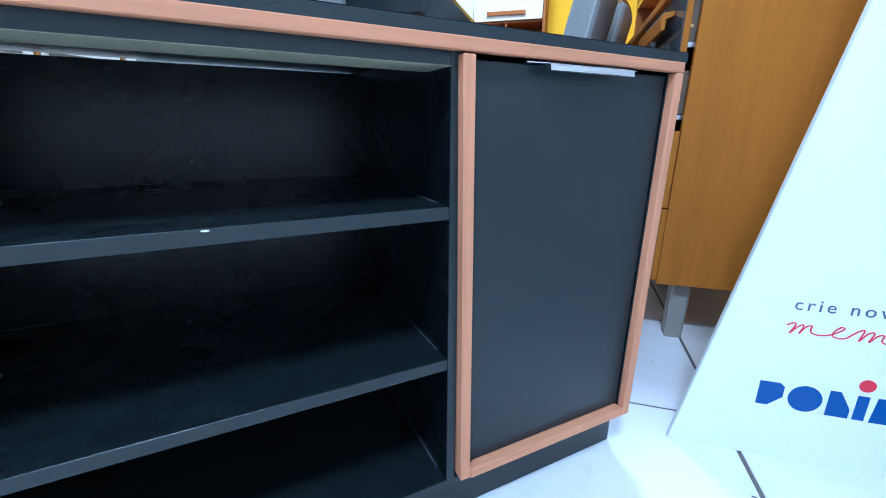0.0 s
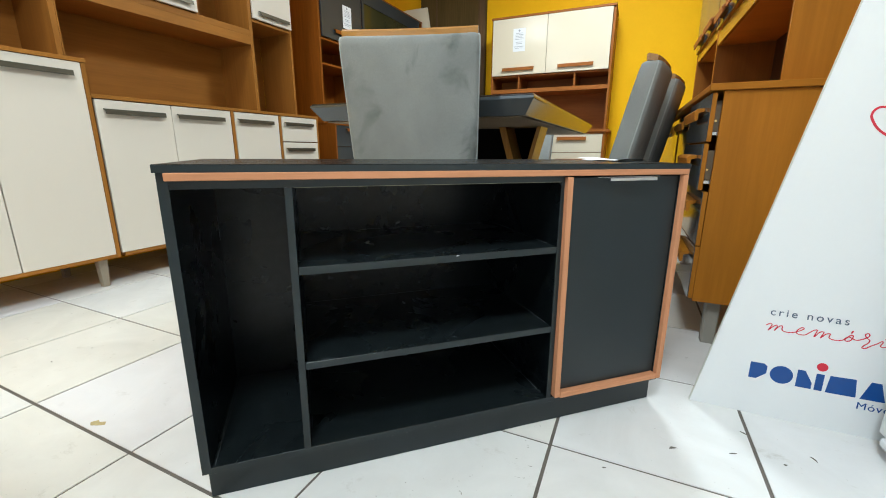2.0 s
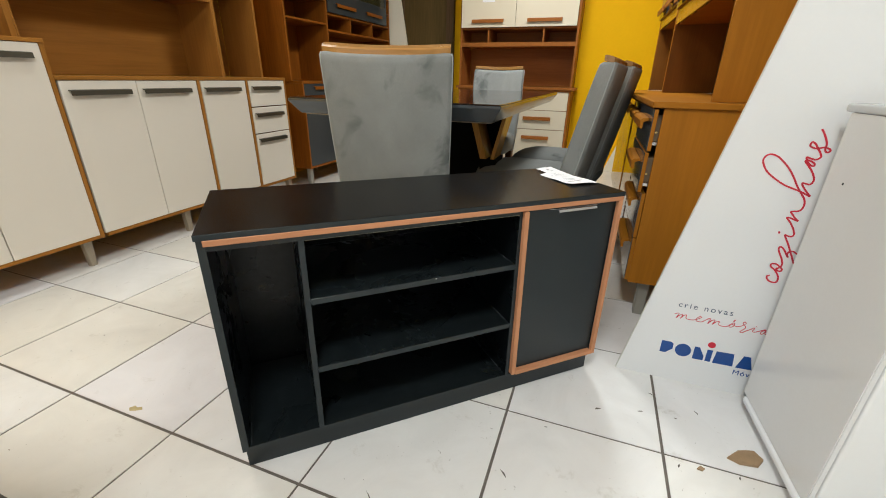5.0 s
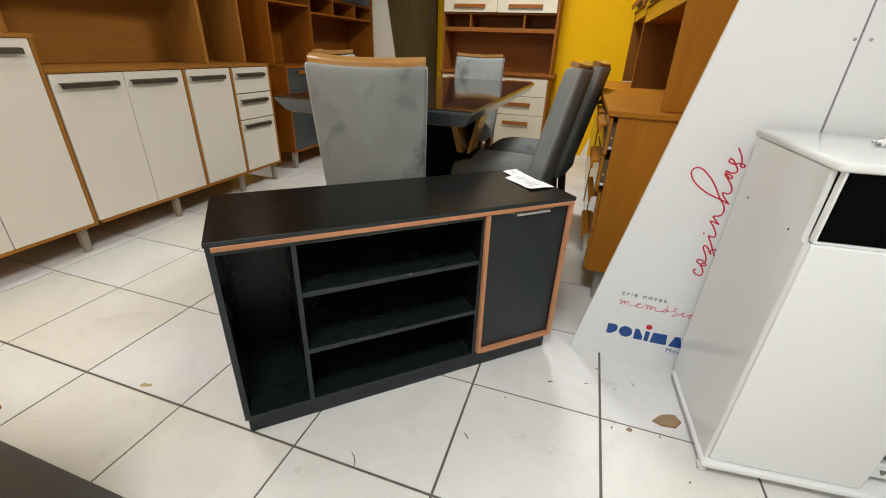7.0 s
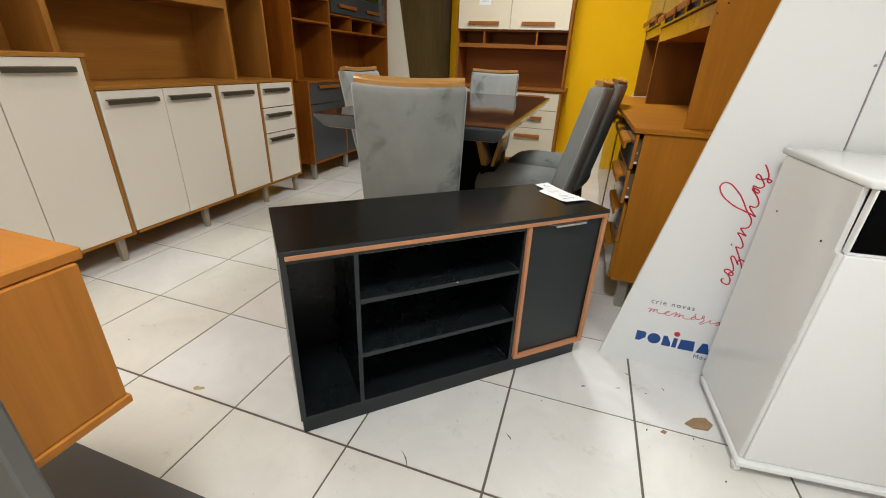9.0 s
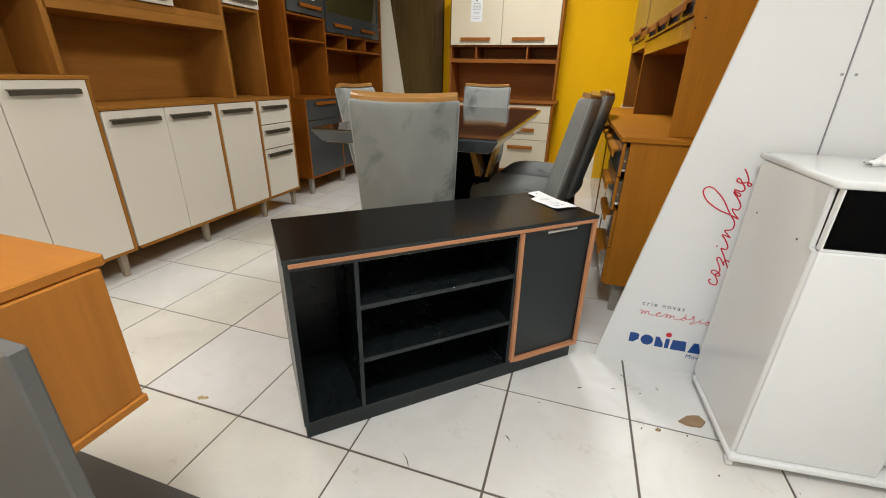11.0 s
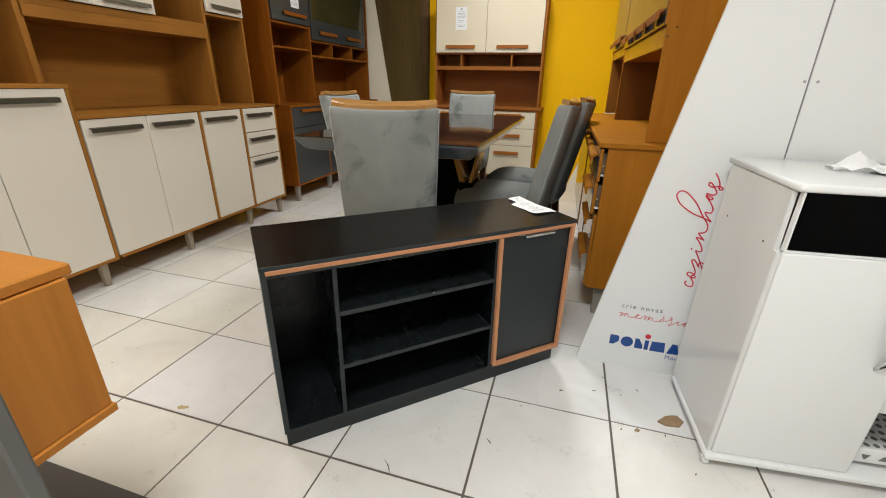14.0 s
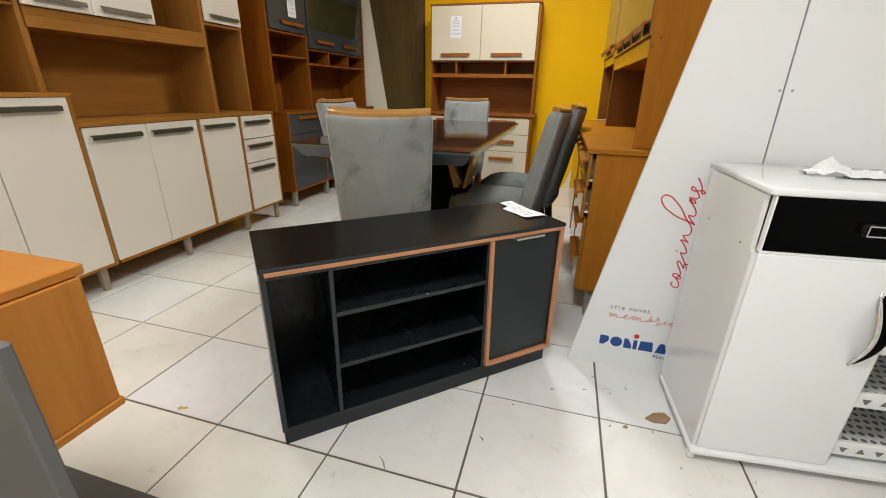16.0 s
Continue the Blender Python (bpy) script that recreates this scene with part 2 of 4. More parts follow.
def finish(bm, name, mat, smooth=False):
    me = bpy.data.meshes.new(name)
    bmesh.ops.recalc_face_normals(bm, faces=bm.faces)
    bm.to_mesh(me)
    bm.free()
    me.materials.append(mat)
    if smooth:
        me.polygons.foreach_set("use_smooth", [True] * len(me.polygons))
    return me


def part(name, bm, mat, parent, label="", smooth=False):
    ob = new(name, finish(bm, name, mat, smooth))
    ob.parent = parent
    return tagged(ob, label)


def single(name, bm, mat, label, category, group="", kind="", m=None, smooth=False):
    ob = new(name, finish(bm, name, mat, smooth))
    if m is not None:
        ob.matrix_basis = m
    return tagged(ob, label, category, group, kind)


def slab(bm, x0, x1, y0, y1, z0, z1, bevel=0.0012, segments=1):
    verts = bmesh.ops.create_cube(bm, size=1.0)["verts"]
    for v in verts:
        v.co = ((x0 + x1) / 2 + v.co.x * (x1 - x0), (y0 + y1) / 2 + v.co.y * (y1 - y0), (z0 + z1) / 2 + v.co.z * (z1 - z0))
    b = min(bevel, 0.3 * min(x1 - x0, y1 - y0, z1 - z0))
    if b > 0:
        edges = {e for v in verts for e in v.link_edges}
        bmesh.ops.bevel(bm, geom=list(edges), offset=b, segments=segments, profile=0.5, affect="EDGES")
    return bm


def box(name, x0, x1, y0, y1, z0, z1, mat, parent, label="", bevel=0.0012, segments=1):
    return part(name, slab(bmesh.new(), x0, x1, y0, y1, z0, z1, bevel, segments), mat, parent, label, segments > 2)


def loft(bm, rings, cap=True):
    """Skin through rings of points of equal count."""
    made = [[bm.verts.new(p) for p in r] for r in rings]
    n = len(made[0])
    for a, b in zip(made, made[1:]):
        for i in range(n):
            bm.faces.new((a[i], a[(i + 1) % n], b[(i + 1) % n], b[i]))
    if cap:
        bm.faces.new(made[0])
        bm.faces.new(made[-1])
    return bm


def leg(name, x, y, z0, z1, top, bottom, mat, parent, dx=0.0, dy=0.0):
    """Tapered square leg from z1 down to z0, its foot shifted by dx, dy."""
    def ring(cx, cy, h, z):
        c = h * 0.25
        return [(cx - h, cy - h + c, z), (cx - h + c, cy - h, z), (cx + h - c, cy - h, z), (cx + h, cy - h + c, z),
                (cx + h, cy + h - c, z), (cx + h - c, cy + h, z), (cx - h + c, cy + h, z), (cx - h, cy + h - c, z)]
    bm = loft(bmesh.new(), [ring(x + dx, y + dy, bottom / 2, z0), ring(x, y, top / 2, z1)])
    return part(name, bm, mat, parent)


def disc(bm, c, r, h, axis="y", n=20):
    """Short cylinder standing along the axis from c."""
    rings = []
    for d in (0, h):
        pts = []
        for i in range(n):
            a = 2 * math.pi * i / n
            p, q = r * math.cos(a), r * math.sin(a)
            pts.append({"x": (c[0] + d, c[1] + p, c[2] + q), "y": (c[0] + p, c[1] + d, c[2] + q), "z": (c[0] + p, c[1] + q, c[2] + d)}[axis])
        rings.append(pts)
    return loft(bm, rings)


def prism(bm, outline, axis, d0, d1):
    """Flat outline of (p, q) pushed from d0 to d1 along the axis; for y: (x, z), for z: (x, y), for x: (y, z)."""
    def at(p, q, d):
        return {"y": (p, d, q), "z": (p, q, d), "x": (d, p, q)}[axis]
    return loft(bm, [[at(p, q, d0) for p, q in outline], [at(p, q, d1) for p, q in outline]])


def smooth_line(pts, steps=6):
    out = []
    p = [pts[0], *pts, pts[-1]]
    for i in range(1, len(p) - 2):
        a, b, c, d = (Vector(v) for v in p[i - 1 : i + 3])
        for k in range(steps):
            t = k / steps
            out.append(0.5 * (2 * b + (c - a) * t + (2 * a - 5 * b + 4 * c - d) * t * t + (3 * b - a - 3 * c + d) * t**3))
    return out + [Vector(pts[-1])]


def ribbon(bm, line, width, y0, y1):
    """Pen stroke along a line of (x, z), from y0 to y1 deep."""
    n = len(line)
    rows = []
    for i, p in enumerate(line):
        d = line[min(i + 1, n - 1)] - line[max(i - 1, 0)]
        side = Vector((-d.y, d.x)).normalized() * width / 2 if d.length > 0 else Vector((0, width / 2))
        a, b = p + side, p - side
        rows.append([(a.x, y0, a.y), (b.x, y0, b.y), (b.x, y1, b.y), (a.x, y1, a.y)])
    return loft(bm, rows)


def text_mesh(body, size, name, spacing=1.0, depth=0.0004):
    cu = bpy.data.curves.new(name, "FONT")
    cu.body, cu.size, cu.extrude, cu.space_character, cu.resolution_u = body, size, depth, spacing, 4
    ob = bpy.data.objects.new(name, cu)
    scene.collection.objects.link(ob)
    bpy.context.view_layer.update()
    me = bpy.data.meshes.new_from_object(ob.evaluated_get(bpy.context.evaluated_depsgraph_get()))
    bpy.data.objects.remove(ob)
    me.name = name
    return me


def skew(thing_ob, k):
    """A thing out of square: everything in it runs back by k metres in a metre of width."""
    for me in {o.data for o in thing_ob.children_recursive}:
        for v in me.vertices:
            v.co.y += k * v.co.x
    return thing_ob


# ---- room ----
X0, X1, Y0, Y1 = -1.975, 2.75, -3.7, 4.575


def wall(name, x0, x1, y0, y1, mat, label):
    return single(name, slab(bmesh.new(), x0, x1, y0, y1, -0.05, CEILING, 0.0), mat, label, "wall", kind="structure")


wall("wall_north", X0 - 0.15, X1 + 0.15, Y1, Y1 + 0.15, YELLOW, "bright yellow painted wall behind the display kitchens")
wall("wall_west", X0 - 0.15, X0, Y0, Y1, YELLOW, "yellow painted side wall behind kitchen cabinets")
wall("wall_east", X1, X1 + 0.15, Y0, Y1, WHITEWALL, "plain white painted side wall of the shop")
bm = bmesh.new()
slab(bm, X0 - 0.15, -1.25, Y0 - 0.15, Y0, -0.05, CEILING, 0.0)
slab(bm, 1.25, X1 + 0.15, Y0 - 0.15, Y0, -0.05, CEILING, 0.0)
slab(bm, -1.25, 1.25, Y0 - 0.149, Y0 - 0.001, 2.4, CEILING, 0.0)
single("wall_south", bm, WHITEWALL, "white painted wall with the wide open shop front", "wall", kind="structure")
single("ceiling", slab(bmesh.new(), X0 - 0.15, X1 + 0.15, Y0 - 0.15, Y1 + 0.15, CEILING, CEILING + 0.1, 0.0), CEIL, "plain white shop ceiling", "ceiling", kind="structure")

for lx, ly, watts in LAMPS:
    lamp = thing("ceiling_lamp", pose(lx, ly, CEILING), "round white flush ceiling lamp on the ceiling", "lamp", "ceiling lamps")
    bm = bmesh.new()
    loft(bm, [[(r * math.cos(a * math.pi / 12), r * math.sin(a * math.pi / 12), z) for a in range(24)] for r, z in ((0.305, 0), (0.31, -0.03), (0.295, -0.035), (0.293, -0.02))])
    part("rim", bm, PLASTIC, lamp)
    part("diffuser", disc(bmesh.new(), (0, 0, -0.027), 0.292, 0.005, "z", 24), BULB, lamp, "glowing white diffuser")
    light = bpy.data.lights.new("lamp_light", "AREA")
    light.shape, light.size, light.energy, light.color = "DISK", 0.58, watts, (1.0, 0.955, 0.89)
    source = new("lamp_light", light)
    source.matrix_basis = pose(lx, ly, CEILING - 0.04)


# ---- black sideboard ----
def sideboard():
    k = thing("sideboard", pose(0.307, -0.022, 0, 0, 0, 43.1), "charcoal sideboard with open shelves, copper-wood trim and one door", "sideboard")
    W, D = 1.135, 0.365
    kx, kz = lam("k", "x"), lam("k", "z")

    def panel(name, x0, x1, y0, y1, z0, z1):
        """Board darkened for the shade between the shelves, its front edge banded in plain charcoal."""
        ob = box(name, x0, x1, y0 + 0.0011, y1, z0, z1, SHADEDBOARD if name in ("divider", "side_panel") else SHADEDCHARCOAL, k, "", 0.0006)
        box("edge_band", x0, x1, y0, y0 + 0.001, z0, z1, BAND, ob, "charcoal edge band", 0.0002)
        return ob

    def slide(ob, dx=0.0, dz=0.0):
        """Set a part a little out of true: its foot by dx sideways, its right end by dz upwards."""
        for o in (ob, *ob.children):
            for v in o.data.vertices:
                v.co.x += dx * (1 - v.co.z / 0.65)
                v.co.z += dz * v.co.x / W
        return ob

    box("plinth", 0.0022, W - 0.002, 0.022, D - 0.02, 0, 0.0705, BAND, k)
    slide(panel("side_panel", 0.0, 0.0165, 0.0, D - 0.004, 0.0735, 0.6625), -0.003)
    panel("side_panel", W - 0.0165, W - 0.0005, 0.002, D - 0.004, 0.0708, 0.6565)
    panel("bottom_panel", 0.0125, W - 0.017, 0.0015, D - 0.012, 0.0708, 0.0845)
    box("back_panel", 0.0090, W - 0.009, D - 0.0118, D - 0.007, 0.0712, 0.6565, SHADEDBOARD, k)
    slide(panel("top_rail", 0.0168, 0.7765, 0.001, 0.062, 0.6345, 0.6615), 0, -0.004)
    slide(box("raw_underside", 0.2105, 0.7765, 0.0012, 0.0615, 0.6337, 0.6343, RAWBOARD, k, "raw olive board underside of the rail", 0), 0, -0.004)
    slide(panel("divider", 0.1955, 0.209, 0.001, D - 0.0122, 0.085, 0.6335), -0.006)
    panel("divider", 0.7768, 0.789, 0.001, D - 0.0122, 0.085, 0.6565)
    panel("shelf", 0.2085, 0.7765, 0.002, D - 0.0122, 0.4668, 0.482)
    panel("shelf", 0.2065, 0.7765, 0.002, D - 0.0122, 0.2665, 0.2815)
    for x0, z in ((0.2095, 0.4821), (0.2085, 0.2816), (0.206, 0.0846)):
        back = D - 0.0125
        for p, q, r, t in ((x0, 0.7760, back - 0.0022, back), (0.7738, 0.7762, 0.03, back - 0.0025), (x0, x0 + 0.002, 0.05, back - 0.0025)):
            box("seam", p, q, r, t, z, z + 0.0006, PALESEAM, k, "pale joint line", 0)
    box("seam", 0.0185, 0.192, D - 0.0147, D - 0.0125, 0.0846, 0.0852, PALESEAM, k, "pale joint line", 0)
    box("seam", 0.0185, 0.0208, 0.01, D - 0.015, 0.0846, 0.0852, PALESEAM, k, "pale joint line", 0)
    slide(panel("top_panel", -0.002, W + 0.004, -0.0095, D, 0.6632, 0.6757), 0, -0.007)
    slide(box("top_face", -0.0015, W + 0.0035, -0.009, D - 0.0005, 0.6759, 0.6767, CHARCOAL_TOP, k, "dark charcoal woodgrain top", 0.0002), 0, -0.007)
    # copper-wood trim proud of the front
    slide(box("trim_strip", 0.0135, W - 0.001, -0.0115, -0.0005, 0.6495, 0.6630, kx, k, "reddish wood trim strip"), 0, -0.0065)
    door = box("door", 0.800, W - 0.0175, 0.004, 0.020, 0.100, 0.640, BAND, k, "charcoal laminate door")
    slide(box("trim_stile", 0.7845, 0.7995, -0.0113, 0.018, 0.0875, 0.6425, kz, door, "reddish wood trim"), 0.0105)
    box("trim_stile", W - 0.017, W - 0.001, -0.0113, 0.0015, 0.083, 0.6425, kz, door, "reddish wood trim")
    slide(box("trim_rail", 0.8095, W - 0.0172, -0.0111, 0.018, 0.0893, 0.1048, kx, door, "reddish wood trim"), 0, -0.0065)
    # folded metal pull hooked over the top of the door
    bm = bmesh.new()
    prism(bm, [(-0.0165, 0.6312), (-0.0188, 0.6322), (-0.0172, 0.6385), (0.0035, 0.6398), (0.0035, 0.6388), (-0.0155, 0.6375)], "x", 0.893, 1.028)
    pull = part("handle", bm, CHROME, door, "brushed metal edge pull")
    bm = bmesh.new()
    prism(bm, [(0.868, 0.0030), (1.046, 0.0030), (1.046, -0.0065), (1.028, -0.0100), (0.893, -0.0100), (0.868, -0.0065)], "z", 0.6400, 0.6409)
    part("flange", bm, CHROME, pull, "thin metal flange")
    # small pale chip in the shelf edge
    bm = bmesh.new()
    loft(bm, [[(0.531 + r * math.cos(a), y, 0.4800 + 0.3 * r * math.sin(a)) for a in (0, 1.3, 2.4, 3.3, 4.6, 5.6)] for r, y in ((0.004, 0.0022), (0.003, 0.0012))])
    part("chipped_edge", bm, PAPER, k, "small pale chip in the edge")
    return k


sideboard()


def paper_sheet(name, m, w, h, label):
    """A loose sheet, one end folded and lifted, with lines of print."""
    t = thing(name, m, label, "paper")
    n = 16

    def lift(p, q):
        return 0.0012 + 0.022 * max(0, 0.30 - p) ** 1.2 * (0.4 + q) + 0.05 * max(0, p - 0.86) * (1 - q) + 0.0012 * (1 + math.sin(11 * p + 5 * q))

    def at(p, q, up=0.0):
        wide = 0.62 if p < 0.26 else 1.0
        return (w * (p - 0.5), h * ((q - 0.5) * wide + (0.17 if p < 0.26 else 0.0)), lift(p, q) + up)

    bm = bmesh.new()
    low = [[bm.verts.new(at(i / n, j / 8)) for i in range(n + 1)] for j in range(9)]
    for j in range(8):
        for i in range(n):
            bm.faces.new((low[j][i], low[j][i + 1], low[j + 1][i + 1], low[j + 1][i]))
    part("sheet", bm, PAPER, t)
    for p, half, thick in ((0.10, 0.07, 0.022), (0.17, 0.20, 0.006), (0.34, 0.10, 0.005), (0.42, 0.22, 0.006), (0.47, 0.17, 0.005), (0.58, 0.12, 0.005), (0.67, 0.24, 0.006), (0.72, 0.20, 0.005), (0.80, 0.26, 0.010)):
        bm = bmesh.new()
        ends = [0.5 - half + 2 * half * k / 5 for k in range(6)]
        a = [bm.verts.new(at(p - thick, q, 0.0007)) for q in ends]
        b = [bm.verts.new(at(p + thick, q, 0.0007)) for q in ends]
        for k in range(5):
            bm.faces.new((a[k], a[k + 1], b[k + 1], b[k]))
        part("print_line", bm, PRINT, t)
    return t


paper_sheet("price_sheet", pose(0.9410, 0.8690, 0.6705, 0, 0, -45.3), 0.240, 0.106, "white printed price sheet lying on the sideboard top")


# ---- printed board ----
def board():
    b = thing("display_board", pose(0, 0.808, 0, -1.7), "large white printed display board with slanted edge leaning back slightly", "sign board")
    top = 2.3
    slope = 0.196
    edge = 1.2313 + slope * top
    part("panel", prism(bmesh.new(), [(1.2313, 0.0), (1.7835, 0.0), (1.7835, top), (edge, top)], "y", 0.0, 0.009), POSTER, b)
    part("edge_strip", prism(bmesh.new(), [(1.2293, 0.0), (1.2311, 0.0), (edge - 0.0002, top), (edge - 0.002, top)], "y", 0.0005, 0.0088), POSTEREDGE, b, "pale raw board edge")
    part("panel", prism(bmesh.new(), [(1.7895, 0.0), (2.70, 0.0), (2.70, top), (1.7895, top)], "y", 0.0, 0.009), POSTER, b)
    box("seam", 1.7837, 1.7893, 0.004, 0.0085, 0.001, top - 0.001, SEAM, b, "dark joint between the panels", 0)
    for x in (1.775, 1.811):
        part("screw_hole", disc(bmesh.new(), (x, -0.0006, 1.176), 0.0046, 0.0012, "y", 14), HOLEGREY, b)
    # printed words
    for name, body, size, gap, x, z, mat, label in (("small_words", "crie novas", 0.0285, 1.32, 1.3765, 0.2865, INK_SLATE, 'slate grey printed words "crie novas"'),
                                                   ("lower_word", "Móveis", 0.0265, 1.10, 1.5815, 0.0742, INK_BLUE, 'blue printed word "Móveis"')):
        me = text_mesh(body, size, name, gap)
        me.materials.append(mat)
        ob = new("lettering", me)
        ob.parent = b
        ob.matrix_basis = pose(x, -0.0006, z, 90, 0, 0)
        tagged(ob, label)

    # logo as plain blue shapes with a red dot
    def shape(pts):
        part("logo_shape", prism(bmesh.new(), [(x / 1000, z / 1000) for x, z in pts], "y", -0.0009, 0.0), INK_BLUE, b, "plain blue logo shape")

    lo, hi = 103, 150
    shape([(1356, lo + 2), (1373, lo + 2), (1393, 124), (1393, 144), (1386, hi), (1356, hi)])
    shape([(1425 + 24.5 * math.cos(a * math.pi / 14), 127 + 24.5 * math.sin(a * math.pi / 14)) for a in range(28)])
    shape([(1457, lo), (1489, lo), (1489, 120), (1472, hi), (1457, hi)])
    shape([(1495, lo), (1511, lo), (1511, 148), (1495, 148)])
    shape([(1518, lo - 1), (1577, lo), (1572, hi), (1522, 148)])
    shape([(1585, lo - 1), (1632, lo), (1619, hi), (1600, hi)])
    shape([(1637, lo - 1), (1676, lo - 1), (1676, 148), (1637, 148)])
    part("logo_dot", disc(bmesh.new(), (1.5030, -0.0009, 0.1675), 0.0112, 0.0009, "y", 24), INK_RED, b, "round red logo dot")

    # handwritten words: pen lines letter by letter, in millimetres
    def write(letters, marks, place, pen, label):
        bm = bmesh.new()
        ribbon(bm, smooth_line([place(*p) for letter in letters for p in letter]), pen, -0.0008, 0.0)
        for mark in marks:
            ribbon(bm, smooth_line([place(*p) for p in mark]), pen * 1.5, -0.0008, 0.0)
        return part("lettering", bm, INK_RED, b, label)

    c_o = [(-9, 45), (-15, 42), (-14, 35), (-8, 28), (2, 24), (11, 25), (14, 33), (12, 45), (4, 58), (-4, 67), (-13, 73), (-15, 80), (-12, 84), (-2, 84), (8, 77), (15, 70), (14, 64), (7, 63), (1, 70)]
    z = [(9, 75), (11, 87), (6, 102), (-3, 118), (-9, 130), (-9, 138), (-4, 139), (4, 132), (13, 118), (19, 110), (15, 119), (18, 128), (26, 130), (37, 124), (49, 118), (57, 108), (61, 95), (55, 87), (46, 87), (38, 93), (28, 113), (19, 130), (9, 150)]
    i = [(-6, 176), (2, 175), (11, 175), (14, 183), (9, 196), (-3, 215)]
    n = [(-13, 226), (-15, 230), (-8, 230), (2, 226), (12, 223), (6, 228), (-6, 241), (-11, 248), (-5, 250), (5, 252), (12, 260), (13, 275), (8, 289)]
    h = [(-3, 304), (-16, 321), (-30, 344), (-48, 369), (-67, 388), (-83, 401), (-99, 406), (-109, 402), (-114, 392), (-112, 380), (-98, 358), (-74, 339), (-47, 323), (-22, 314), (0, 306), (19, 297), (9, 308), (-3, 322), (-8, 332), (-2, 332), (8, 330), (14, 336), (14, 348), (5, 365)]
    a = [(-6, 379), (-16, 390), (-18, 394), (-12, 396), (0, 391), (5, 385), (2, 381), (-5, 384), (-14, 393), (-18, 404), (-8, 401), (2, 399), (9, 402)]
    s = [(12, 410), (1, 427), (-8, 429), (-19, 435), (-17, 445), (-8, 440), (0, 430), (14, 433), (25, 429), (28, 424), (22, 420), (16, 426), (15, 442), (6, 462), (-6, 480)]
    write([c_o, z, i, n, h, a, s], [[(-24, 182), (-22, 183), (-20, 184)]], lambda p, q: ((1601 + p) / 1000, (397 + 0.983 * q) / 1000), 0.0046, 'red handwritten word "cozinhas" running upwards')
    m = [(3, 18), (12, 23), (15, 19), (9, 4), (18, 16), (25, 21), (26, 16), (22, 5), (30, 18), (37, 21), (37, 13), (40, 8), (51, 6)]
    e = [(64, 9), (75, 16), (81, 22), (76, 24), (69, 16), (67, 9), (73, 5), (85, 6), (94, 15)]
    m_two = [(102, 22), (107, 22), (103, 4), (112, 18), (119, 21), (120, 17), (116, 4), (125, 16), (133, 18), (132, 8), (141, 4), (153, 5)]
    o = [(162, 10), (168, 19), (174, 23), (176, 18), (172, 8), (164, 6), (162, 12), (169, 17), (181, 12)]
    r = [(190, 14), (201, 22), (205, 28), (202, 33), (197, 29), (200, 22), (207, 16), (205, 8), (199, 1), (196, -5), (202, -6), (210, 1)]
    i_two = [(222, 11), (229, 18), (231, 15), (228, 6), (233, 3), (241, 7)]
    a_two = [(250, 13), (258, 18), (262, 16), (257, 15), (251, 8), (251, 1), (257, 3), (262, 14), (262, 4), (268, 1)]
    s_two = [(273, 5), (279, 12), (282, 6), (280, -2), (275, -5)]
    write([m, e, m_two, o, r, i_two, a_two, s_two], [[(171, 27), (173, 31), (174, 34)], [(234, 23), (235, 23.5), (236, 24)]], lambda p, q: ((1370 + p) / 1000, (240 + q) / 1000), 0.0021, 'red handwritten word "memórias"')


board()


